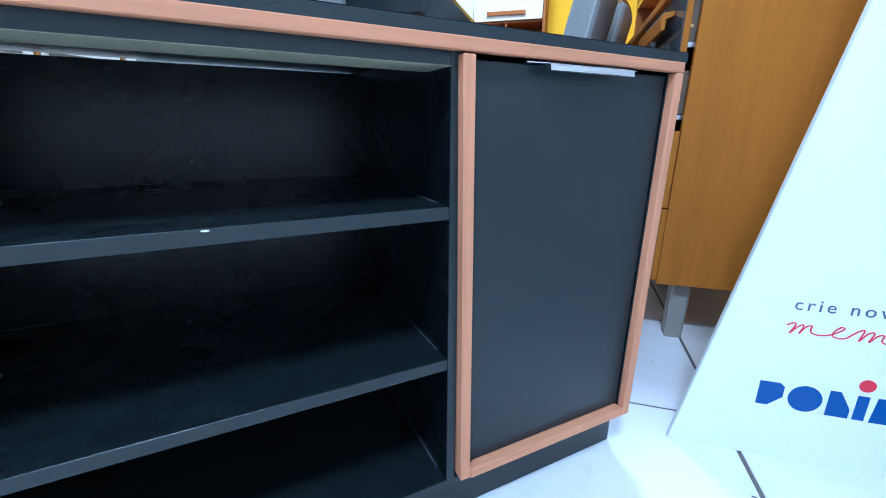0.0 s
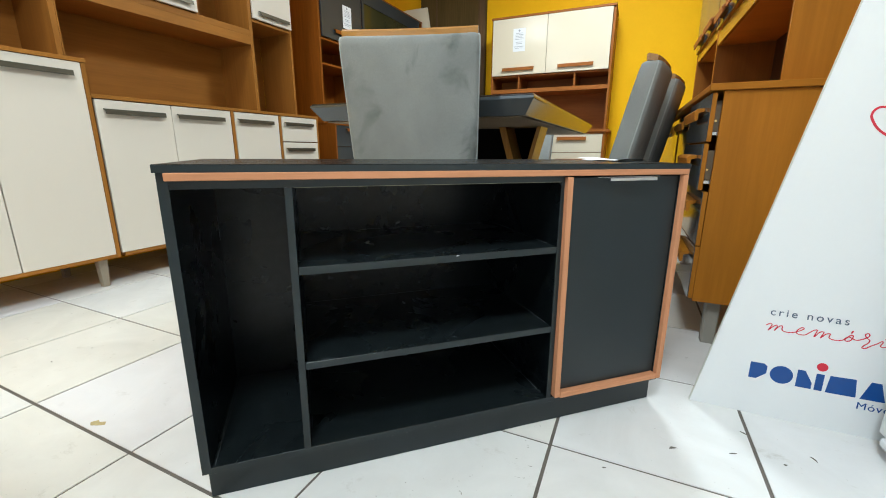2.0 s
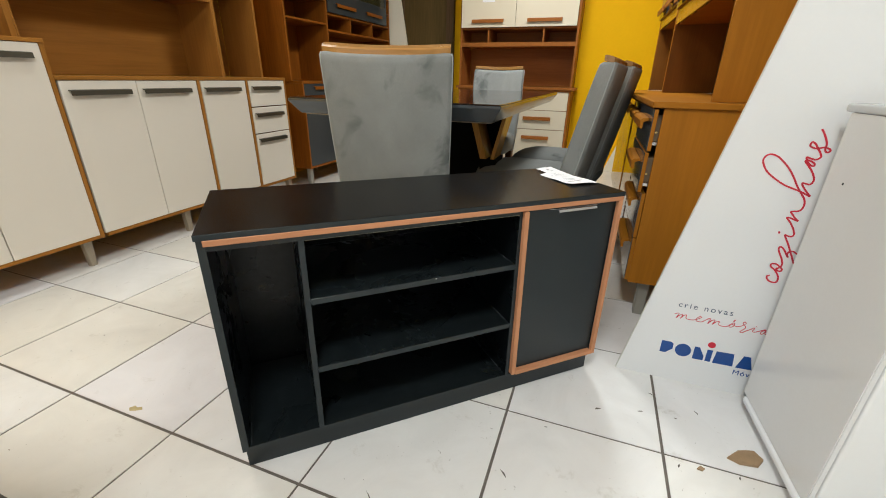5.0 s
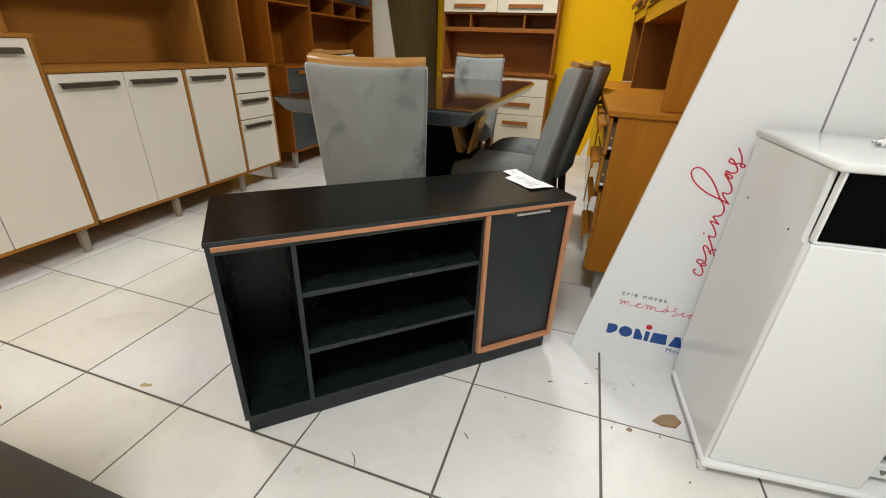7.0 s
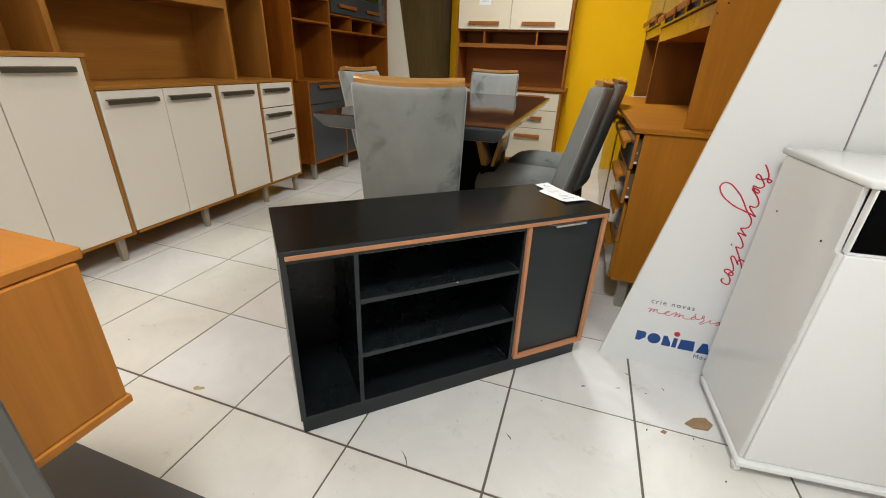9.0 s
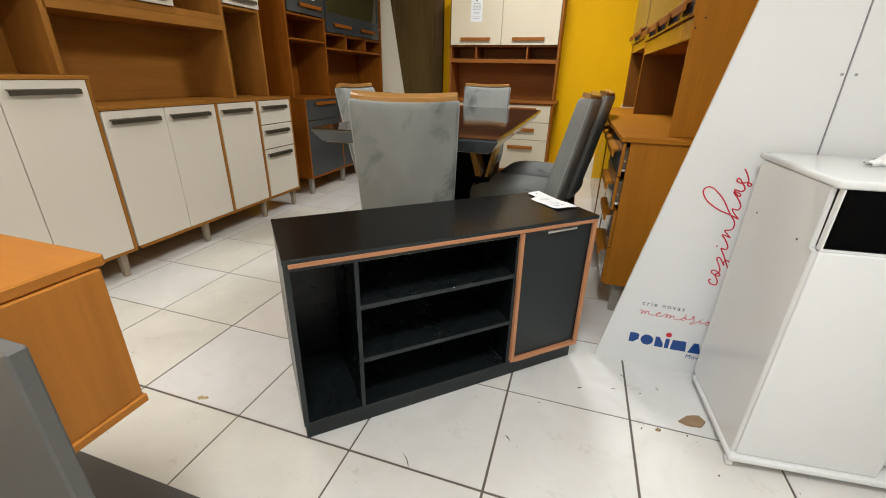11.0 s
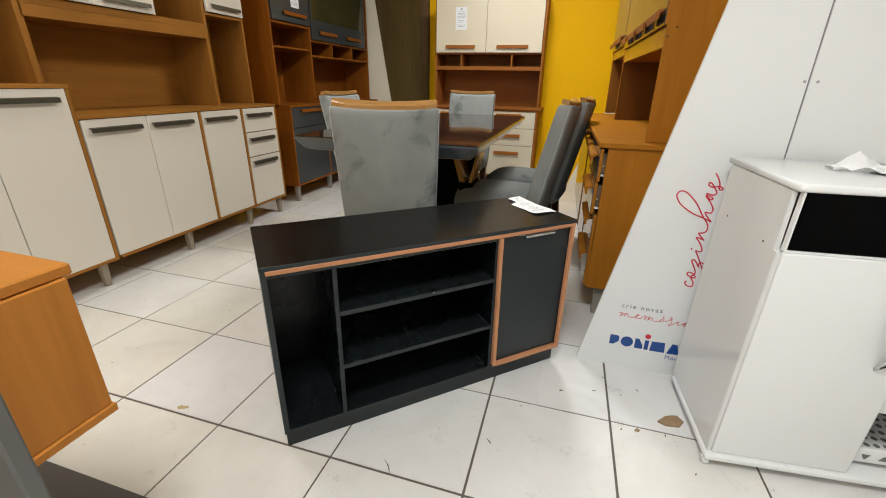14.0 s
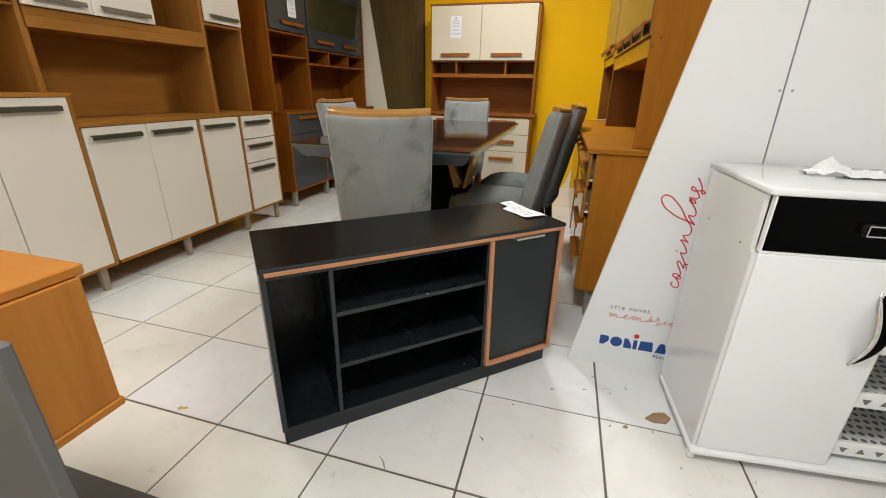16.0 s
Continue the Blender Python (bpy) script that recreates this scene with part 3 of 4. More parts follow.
# ---- white sink-side cabinet with black drawer ----
def white_cabinet():
    s = thing("kitchen_cabinet", sized(pose(1.6305, 0.342, 0, 0, 0, 3.0), 0.97, 0.975, 0.99), "glossy white kitchen cabinet with black drawer and baskets on castors", "cabinet")
    W, D = 0.80, 0.43
    bm = bmesh.new()
    slab(bm, -0.004, W + 0.01, -0.006, D - 0.02, 0.028, 0.051, 0.008, 3)
    part("base_board", bm, LACQUER, s, smooth=True)
    bm = bmesh.new()
    c = 0.012
    out = [(0.001 + c, 0.010), (W + 0.02, 0.010), (W + 0.02, D + 0.022), (0.001, D + 0.022), (0.001, 0.010 + c)]
    prism(bm, out, "z", 0.925, 0.947)
    bmesh.ops.bevel(bm, geom=[e for e in bm.edges if abs(e.verts[0].co.z - e.verts[1].co.z) < 1e-4], offset=0.007, segments=3, profile=0.5, affect="EDGES")
    part("top", bm, LACQUER, s, "glossy white top with rounded edge", smooth=True)
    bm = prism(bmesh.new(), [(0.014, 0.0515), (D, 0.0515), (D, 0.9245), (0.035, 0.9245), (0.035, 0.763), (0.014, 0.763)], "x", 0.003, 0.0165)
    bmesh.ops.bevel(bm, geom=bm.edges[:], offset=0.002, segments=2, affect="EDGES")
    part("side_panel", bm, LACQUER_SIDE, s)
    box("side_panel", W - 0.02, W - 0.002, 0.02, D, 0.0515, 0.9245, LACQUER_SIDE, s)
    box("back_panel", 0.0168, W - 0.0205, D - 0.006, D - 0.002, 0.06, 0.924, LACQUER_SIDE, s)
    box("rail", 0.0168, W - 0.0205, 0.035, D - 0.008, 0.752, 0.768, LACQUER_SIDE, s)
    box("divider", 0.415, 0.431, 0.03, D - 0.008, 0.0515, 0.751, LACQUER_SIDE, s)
    drawer = box("drawer", 0.0262, W - 0.004, 0.014, 0.033, 0.7700, 0.9243, BLACKGLASS, s, "glossy black drawer front", 0.002)
    box("drawer_frame", 0.0195, 0.0258, 0.015, 0.034, 0.7675, 0.9244, LACQUER, drawer)
    box("drawer_frame", 0.0195, W - 0.002, 0.013, 0.034, 0.7625, 0.7695, LACQUER, drawer)
    part("drawer_pull", prism(bmesh.new(), [(0.245, 0.835), (0.33, 0.835), (0.33, 0.865), (0.245, 0.865)], "y", -0.008, 0.0135), CHROME, drawer, "square chrome pull")
    box("pull_plate", 0.2485, 0.3265, -0.0095, -0.0075, 0.8385, 0.8615, BLACKGLASS, drawer)
    door = part("door", slab(bmesh.new(), 0.0172, 0.412, 0.008, 0.026, 0.0518, 0.762, 0.006, 3), LACQUER, s, smooth=True)
    # bowed handle: chrome edge round a black grip
    def bow(t):
        return Vector((0.345 + 0.006 * t, 0.012 - 0.046 * math.sin(math.pi * min(1, t * 1.05)), 0.438 + 0.24 * t))

    rings = []
    for i in range(15):
        p, w = bow(i / 14), 0.004 + 0.005 * math.sin(math.pi * i / 14)
        rings.append([(p.x - w, p.y, p.z), (p.x - w * 0.5, p.y - 0.005, p.z), (p.x + w * 0.5, p.y - 0.005, p.z), (p.x + w, p.y, p.z), (p.x, p.y + 0.004, p.z)])
    pull = part("handle", loft(bmesh.new(), rings), CHROME, door, "bowed chrome pull", smooth=True)
    rings = []
    for i in range(13):
        t = 0.03 + 0.94 * i / 12
        p, w = bow(t), 0.003 + 0.011 * math.sin(math.pi * t)
        x = p.x + 0.005 + 0.005 * math.sin(math.pi * t) + w
        rings.append([(x - w, p.y + 0.002, p.z), (x - w * 0.5, p.y - 0.003, p.z), (x + w * 0.5, p.y - 0.003, p.z), (x + w, p.y + 0.002, p.z), (x, p.y + 0.006, p.z)])
    part("grip", loft(bmesh.new(), rings), BLACKGLASS, pull, "glossy black grip", smooth=True)
    # sliding plastic baskets
    for z in (0.075, 0.27, 0.465):
        basket = box("basket", 0.437, W - 0.026, 0.062, D - 0.02, z, z + 0.006, PLASTIC, s, "white perforated plastic basket")
        box("basket_front", 0.435, W - 0.024, 0.046, 0.061, z - 0.004, z + 0.052, PLASTIC, basket, "", 0.006, 3)
        for xs in (0.437, W - 0.034):
            box("basket_side", xs, xs + 0.008, 0.062, D - 0.02, z + 0.0062, z + 0.085, PLASTIC, basket, "", 0.003)
        bm = bmesh.new()
        for i in range(6):
            x = 0.47 + 0.052 * i
            lo, hi = (z + 0.012, z + 0.030) if i % 2 else (z + 0.030, z + 0.012)
            prism(bm, [(x - 0.013, lo), (x + 0.013, lo), (x + 0.003, hi), (x - 0.003, hi)], "y", 0.0452, 0.0458)
        tagged(part("slot_row", bm, HOLEDARK, basket, "row of dark slots"), kind="stuff")
        bm = bmesh.new()
        for j in range(9):
            for i in range(11):
                x = 0.452 + 0.029 * i + (0.0145 if j % 2 else 0)
                if x < W - 0.04:
                    disc(bm, (x, 0.085 + 0.035 * j, z + 0.0062), 0.0092, 0.0006, "z", 10)
        tagged(part("perforation", bm, HOLEDARK, basket, "rows of dark round holes"), kind="stuff")
    for x, y in ((0.006, 0.014), (W - 0.05, 0.014), (0.03, D - 0.07), (W - 0.05, D - 0.07)):
        castor = part("castor", disc(bmesh.new(), (x - 0.009, y, 0.0135), 0.0135, 0.018, "x", 18), PLASTIC, s, "small white castor")
        box("fork", x - 0.013, x + 0.013, y - 0.01, y + 0.01, 0.018, 0.0278, PLASTIC, castor)
    for y, z in ((0.352, 0.763), (0.094, 0.765)):
        part("screw_hole", disc(bmesh.new(), (0.0022, y, z), 0.0035, 0.001, "x", 10), DARKHOLE, s)
    return s


skew(white_cabinet(), 0.046)


def crumpled():
    t = thing("crumpled_paper", pose(1.925, 0.64, 0.938, 0, 0, 4), "crumpled white paper lying on the white cabinet top", "paper")
    bm = bmesh.new()
    n = 22
    grid = []
    for j in range(n + 1):
        row = []
        for i in range(n + 1):
            p, q = i / n - 0.5, j / n - 0.5
            fold = 0.020 * abs(noise.noise((p * 4.2 + 3, q * 3.1, 0.3))) + 0.007 * abs(noise.noise((p * 13, q * 10, 1.7)))
            ridge = 0.034 * max(0, 1 - abs(p + 0.12 - 0.25 * q) / 0.30) * (0.55 + q)
            taper = 0.35 + 0.65 * min(1, (p + 0.5) / 0.35)
            row.append(bm.verts.new((p * 0.225, q * 0.15 * taper + 0.02 * p, 0.0008 + fold + ridge)))
        grid.append(row)
    for j in range(n):
        for i in range(n):
            bm.faces.new((grid[j][i], grid[j][i + 1], grid[j + 1][i + 1], grid[j + 1][i]))
    part("sheet", bm, PAPER, t)


crumpled()


# ---- white-and-wood kitchen along the west wall ----
def bar_handle(parent, x0, x1, z, y=-0.018, mat=None, h=0.026):
    """Long flat bar pull, its grip standing off the face."""
    bm = bmesh.new()
    prism(bm, [(y - 0.022, z - h * 0.5), (y - 0.020, z + h * 0.38), (y - 0.0005, z + h * 0.5), (y - 0.0005, z + h * 0.32), (y - 0.017, z + h * 0.2), (y - 0.0185, z - h * 0.5)], "x", x0, x1)
    return part("handle", bm, mat or BRONZE, parent, "" if mat else "brushed bronze bar pull")


def face(name, x0, x1, z0, z1, mat, parent, label="", y0=-0.018, y1=-0.001):
    return box(name, x0, x1, y0, y1, z0, z1, mat, parent, label, 0.0018)


def carcass(t, x0, x1, D, z0, z1, kind, dividers=(), thick=0.018, near=True):
    """Outer boards, back and dividers of a floor or wall unit."""
    az, ax = lam(kind, "z"), lam(kind, "x")
    if near:
        box("side_panel", x0, x0 + thick, -0.019, D, z0, z1 - thick - 0.0003, az, t)
    box("side_panel", x1 - thick, x1, -0.019, D, z0, z1 - thick - 0.0003, az, t)
    box("top_panel", x0 - 0.003, x1 + 0.003, -0.022, D, z1 - thick, z1, ax, t)
    box("bottom_panel", x0 + thick + 0.0003, x1 - thick - 0.0003, -0.0185, D - 0.006, z0 + 0.0005, z0 + thick, ax, t)
    box("back_panel", x0 + thick + 0.0003, x1 - thick - 0.0003, D - 0.005, D - 0.001, z0 + 0.001, z1 - thick - 0.0006, az, t)
    for d in dividers:
        box("divider", d - thick / 2, d + thick / 2, -0.0187, D - 0.006, z0 + thick + 0.0003, z1 - thick - 0.0006, az, t)


def kitchen_a():
    m = pose(-1.397, 0, 0, 0, 0, 90)
    # tall end unit
    t = thing("kitchen_cabinet", m, "white two-door floor cabinet with brown wood edges, on legs", "cabinet", "white kitchen units")
    carcass(t, -0.05, 0.7345, 0.48, 0.146, 1.106, "a")
    for x0, x1 in ((-0.031, 0.346), (0.350, 0.715)):
        d = face("door", x0, x1, 0.164, 1.086, OFFWHITE, t, "smooth off-white door")
        bar_handle(d, x0 + 0.03 if x0 > 0.3 else x0 + 0.045, x1 - 0.04, 1.035)
    for x, y in ((-0.01, 0.035), (0.665, 0.035), (-0.01, 0.42), (0.665, 0.42)):
        leg("leg", x, y, 0, 0.146, 0.044, 0.032, LEGWOOD, t)
    # low unit
    b = thing("kitchen_cabinet", m, "white floor cabinet with three doors and three drawers, on legs", "cabinet", "white kitchen units")
    carcass(b, 0.7385, 2.305, 0.48, 0.146, 0.952, "a", (1.5055, 1.9035), near=False)
    for x0, x1, h0, h1 in ((0.745, 1.109, 0.776, 1.067), (1.113, 1.490, 1.138, 1.435), (1.521, 1.888, 1.539, 1.830)):
        d = face("door", x0, x1, 0.166, 0.930, OFFWHITE, b, "smooth off-white door")
        bar_handle(d, h0, h1, 0.876)
    for z0, z1, hz in ((0.751, 0.930, 0.878), (0.558, 0.744, 0.691), (0.166, 0.551, 0.506)):
        d = face("drawer", 1.919, 2.288, z0, z1, OFFWHITE, b, "off-white drawer front")
        bar_handle(d, 1.942, 2.234, hz)
    for x in (1.26, 1.866, 2.257):
        for y in (0.035, 0.42):
            leg("leg", x, y, 0, 0.146, 0.044, 0.032, LEGWOOD, b)
    # hutch standing on both
    h = thing("kitchen_hutch", pose(-1.545, 0, 0, 0, 0, 90), "brown wood hutch with open niches and white upper doors", "hutch", "white kitchen units")
    az, ax = lam("a", "z"), lam("a", "x")
    D, top = 0.325, 2.149
    box("side_panel", -0.06, -0.042, 0, D, 1.1065, top - 0.019, az, h)
    box("side_panel", 0.712, 0.7355, 0, D, 1.1065, top - 0.019, az, h)
    box("upright", 0.7365, 0.744, 0.001, D, 0.9525, 1.411, az, h)
    box("upright", 1.8578, 1.884, 0, D, 0.9525, top - 0.019, az, h)
    box("side_panel", 2.239, 2.259, 0, D, 0.9525, top - 0.019, az, h)
    box("top_panel", -0.063, 2.262, -0.004, D, top - 0.0185, top, ax, h)
    box("back_panel", -0.0415, 2.2385, D - 0.002, D + 0.004, 0.9535, top - 0.002, ax, h)
    box("shelf", 0.7445, 1.8573, 0.0, D - 0.003, 1.4705, 1.509, ax, h)
    box("shelf_fascia", 0.7445, 1.8573, -0.002, 0.016, 1.413, 1.470, ax, h)
    box("shelf", 0.7445, 1.8573, 0.0165, D - 0.003, 1.413, 1.426, ax, h)
    box("shelf", 1.8845, 2.2385, 0.0, D - 0.003, 1.570, 1.588, ax, h)
    box("shelf", -0.0415, 0.7115, 0.0, D - 0.003, 1.50, 1.518, ax, h)
    box("divider", 0.31, 0.326, 0.01, D - 0.003, 1.1065, 1.4995, az, h)
    box("divider", 1.466, 1.482, 0.0, D - 0.003, 1.5095, top - 0.019, az, h)
    for x0, x1, z0 in ((0.741, 1.077, 1.512), (1.081, 1.463, 1.512), (1.887, 2.246, 1.592)):
        d = face("door", x0, x1, z0, top - 0.022, OFFWHITE, h, "smooth off-white upper door", -0.019, -0.001)
        bar_handle(d, x0 + 0.045, x1 - 0.035, z0 + 0.042, -0.019)
    for x0, x1 in ((-0.04, 0.334), (0.338, 0.711)):
        d = face("door", x0, x1, 1.52, top - 0.022, OFFWHITE, h, "smooth off-white upper door", -0.019, -0.001)
        bar_handle(d, x0 + 0.05, x1 - 0.03, 1.565, -0.019)


kitchen_a()


# ---- grey-and-wood kitchen further along ----
def kitchen_b():
    t = thing("kitchen_cabinet", sized(pose(-1.46, 2.598, 0, 0, 0, 90), 1.032, 1, 1.0397), "wood floor cabinet with dark grey fronts and wood pulls", "cabinet", "grey kitchen units")
    W = 1.86
    carcass(t, 0, W, 0.48, 0.152, 0.888, "b", (0.6, 1.2))
    wx = lam("b", "x")
    for x0, x1 in ((0.02, 0.59), (0.61, 1.19), (1.21, W - 0.02)):
        d = face("drawer", x0, x1, 0.690, 0.868, GREYSATIN, t, "dark grey drawer front")
        bar_handle(d, x0 + 0.13, x1 - 0.1, 0.835, -0.018, wx)
        face("door", x0, x1, 0.172, 0.686, GREYSATIN, t, "dark grey door front")
    for x in (0.04, 0.62, 1.2, W - 0.04):
        for y in (0.03, 0.42):
            leg("leg", x, y, 0, 0.152, 0.046, 0.040, LEGGREY, t)
    h = thing("kitchen_hutch", pose(-1.535, 0, 0, 0, 0, 90), "wood hutch with niches, dark grey upper doors and a glass pane", "hutch", "grey kitchen units")
    az, ax = lam("b", "z"), lam("b", "x")
    D, top, a, c, e = 0.36, 2.202, 2.572, 3.168, 4.462
    base = 0.9235
    box("side_panel", a, a + 0.02, 0, D, base, top - 0.019, az, h)
    box("side_panel", e - 0.02, e, 0, D, base, top - 0.019, az, h)
    box("upright", c, c + 0.02, 0, D - 0.001, base, top - 0.019, az, h)
    box("top_panel", a - 0.003, e + 0.003, -0.003, D, top - 0.0185, top, ax, h)
    box("back_panel", a + 0.02, e - 0.02, D + 0.0005, D + 0.004, base + 0.001, top - 0.002, az, h)
    box("shelf", a + 0.0205, c - 0.0005, 0.005, D - 0.001, 1.415, 1.431, ax, h)
    box("shelf", a + 0.0205, c - 0.0005, 0.0, D - 0.001, 1.616, 1.635, ax, h)
    box("shelf", c + 0.0205, e - 0.0205, 0.0, D - 0.001, 1.366, 1.384, ax, h)
    box("shelf", c + 0.0205, e - 0.0205, 0.0, D - 0.001, 1.508, 1.525, ax, h)
    for x in (3.588, 4.036):
        box("divider", x, x + 0.015, 0.004, D - 0.001, 1.3845, 1.5075, az, h)
    d = face("door", a + 0.022, c - 0.002, 1.638, top - 0.022, GREYSATIN, h, "dark grey upper door", -0.019, -0.001)
    bar_handle(d, 2.75, 3.09, 1.708, -0.019, wx, 0.034)
    x0, x1 = c + 0.022, e - 0.105
    d = part("door", frame_bm(x0, x1, 1.528, top - 0.022, x0 + 0.03, x1 - 0.03, 1.705, 2.06), GREYSATIN, h, "dark grey upper door with glass window")
    box("pane", x0 + 0.031, x1 - 0.031, -0.012, -0.008, 1.706, 2.059, TINTGLASS, d, "dark reflective glass pane", 0)
    # narrow open rack at the far end
    box("divider", e - 0.103, e - 0.088, 0.002, D - 0.001, 1.5255, top - 0.02, az, h)
    for z in (1.645, 1.790, 1.965):
        box("shelf", e - 0.0875, e - 0.0205, -0.012, D - 0.001, z, z + 0.016, ax, h)
    for x in (3.315, 3.88):
        bar_handle(d, x, x + 0.34, 1.600, -0.019, wx, 0.034)


def frame_bm(x0, x1, z0, z1, a0, a1, b0, b1, y0=-0.019, y1=-0.001):
    """A door slab with a window through it."""
    bm = bmesh.new()
    slab(bm, x0, a0, y0, y1, z0, z1, 0.0012)
    slab(bm, a1, x1, y0, y1, z0, z1, 0.0012)
    slab(bm, a0, a1, y0 + 0.0002, y1, z0, b0, 0.0012)
    slab(bm, a0, a1, y0 + 0.0002, y1, b1, z1, 0.0012)
    return bm


kitchen_b()


def hung_sheet(name, m, w, h, label):
    t = thing(name, m, label, "paper", "price sheets")
    part("sheet", slab(bmesh.new(), 0, w, 0, 0.0006, 0, h, 0), PAPER, t)
    rnd = random.Random(3)
    part("emblem", disc(bmesh.new(), (w / 2, -0.0006, h * 0.9), w * 0.08, 0.0005, "y", 12), PRINT, t)
    for i in range(11):
        z = h * (0.78 - 0.064 * i)
        if i in (5, 8):
            continue
        half = w * rnd.uniform(0.25, 0.42)
        part("print_line", slab(bmesh.new(), w / 2 - half, w / 2 + half, -0.0006, -0.0001, z, z + h * 0.018, 0), PRINT, t)


hung_sheet("price_sheet", pose(-1.5155, 2.8841, 1.7652, 0, 0, 90), 0.125, 0.19, "white printed price sheet taped on the grey door")


# ---- cream kitchen on the yellow wall ----
def kitchen_e():
    x0, x1 = -0.44, 0.752
    m = sized(pose(-0.5195, 4.152, 0), 1.03, 1, 1.039)
    W = x1 - x0
    t = thing("kitchen_cabinet", m, "cream floor cabinet with drawers, doors and reddish wood frame", "cabinet", "cream kitchen units")
    carcass(t, 0, W, 0.40, 0.09, 0.842, "e", (0.64,))
    box("counter", -0.02, W + 0.035, -0.04, 0.405, 0.8425, 0.866, lam("e", "x"), t, "reddish wood counter")
    ex = lam("e", "x")
    for z0, z1, hz in ((0.645, 0.823, 0.78), (0.455, 0.640, 0.562), (0.112, 0.450, 0.368)):
        d = face("drawer", 0.655, W - 0.02, z0, z1, CREAM, t, "cream drawer front")
        bar_handle(d, 0.735, 1.02, hz, -0.018, ex, 0.034)
    for a, b in ((0.02, 0.322), (0.326, 0.63)):
        d = face("door", a, b, 0.112, 0.823, CREAM, t, "cream door")
        bar_handle(d, a + 0.06, b - 0.06, 0.78, -0.018, ex, 0.034)
    for x in (0.05, W - 0.05):
        for y in (0.04, 0.34):
            leg("leg", x, y, 0, 0.09, 0.05, 0.045, LEGGREY, t)
    h = thing("kitchen_hutch", m, "reddish wood hutch with cream upper doors and small cubbies", "hutch", "cream kitchen units")
    ez = lam("e", "z")
    D, top = 0.36, 1.967
    box("side_panel", 0.0, 0.02, 0, D, 0.8665, top - 0.019, ez, h)
    box("side_panel", W - 0.02, W, 0, D, 0.8665, top - 0.019, ez, h)
    box("top_panel", -0.003, W + 0.003, -0.022, D, top - 0.0185, top, ex, h)
    box("back_panel", 0.02, W - 0.02, D + 0.0005, D + 0.004, 0.868, top - 0.002, ex, h)
    box("shelf", 0.0205, W - 0.0205, 0.0, D - 0.001, 1.240, 1.279, ex, h)
    box("shelf", 0.0205, W - 0.0205, 0.003, D - 0.001, 1.398, 1.412, ex, h)
    for x in (0.292, 0.852):
        box("divider", x, x + 0.016, 0.004, D - 0.001, 1.2795, 1.3975, ez, h)
    for a, b, h0, h1 in ((0.014, 0.572, 0.13, 0.458), (0.576, W - 0.024, 0.695, 1.03)):
        d = face("door", a, b, 1.414, top - 0.022, CREAM, h, "glossy cream upper door", -0.020, -0.001)
        bar_handle(d, h0, h1, 1.47, -0.020, ex, 0.034)


kitchen_e()
hung_sheet("price_sheet", pose(-0.2815, 4.1305, 1.6975), 0.129, 0.222, "white printed price sheet taped on the cream door")


# ---- boards against the north wall ----
bm = prism(bmesh.new(), [(-1.46, 0), (-0.64, 0), (-0.64, 2.6), (-1.46, 2.6)], "y", 0, 0.035)
brown = thing("brown_panel", sized(pose(-0.0651, 4.522, 0), 1.0327, 1, 1.046), "tall dark brown wood panel standing against the wall", "panel")
part("panel", bm, BROWNPANEL, brown)
box("strip", -1.26, -1.245, -0.006, -0.0003, 1.30, 2.55, BROWNLIGHT, brown, "lighter brown strip")
box("strip", -0.73, -0.65, -0.006, -0.0003, 1.30, 2.55, BROWNLIGHT, brown, "lighter brown strip")
single("slanted_board", prism(bmesh.new(), [(-1.82, 0), (-1.100, 0), (-1.475, 2.37), (-1.82, 2.37)], "y", 4.495, 4.51), CREAMBOARD, "white board with slanted edge standing in the corner", "panel", "slanted boards")
single("slanted_board", prism(bmesh.new(), [(1.146, 0), (2.2, 0), (2.2, 2.4), (1.993, 2.4)], "y", 4.54, 4.555), CREAMBOARD, "white board with slanted edge standing against the yellow wall", "panel", "slanted boards")


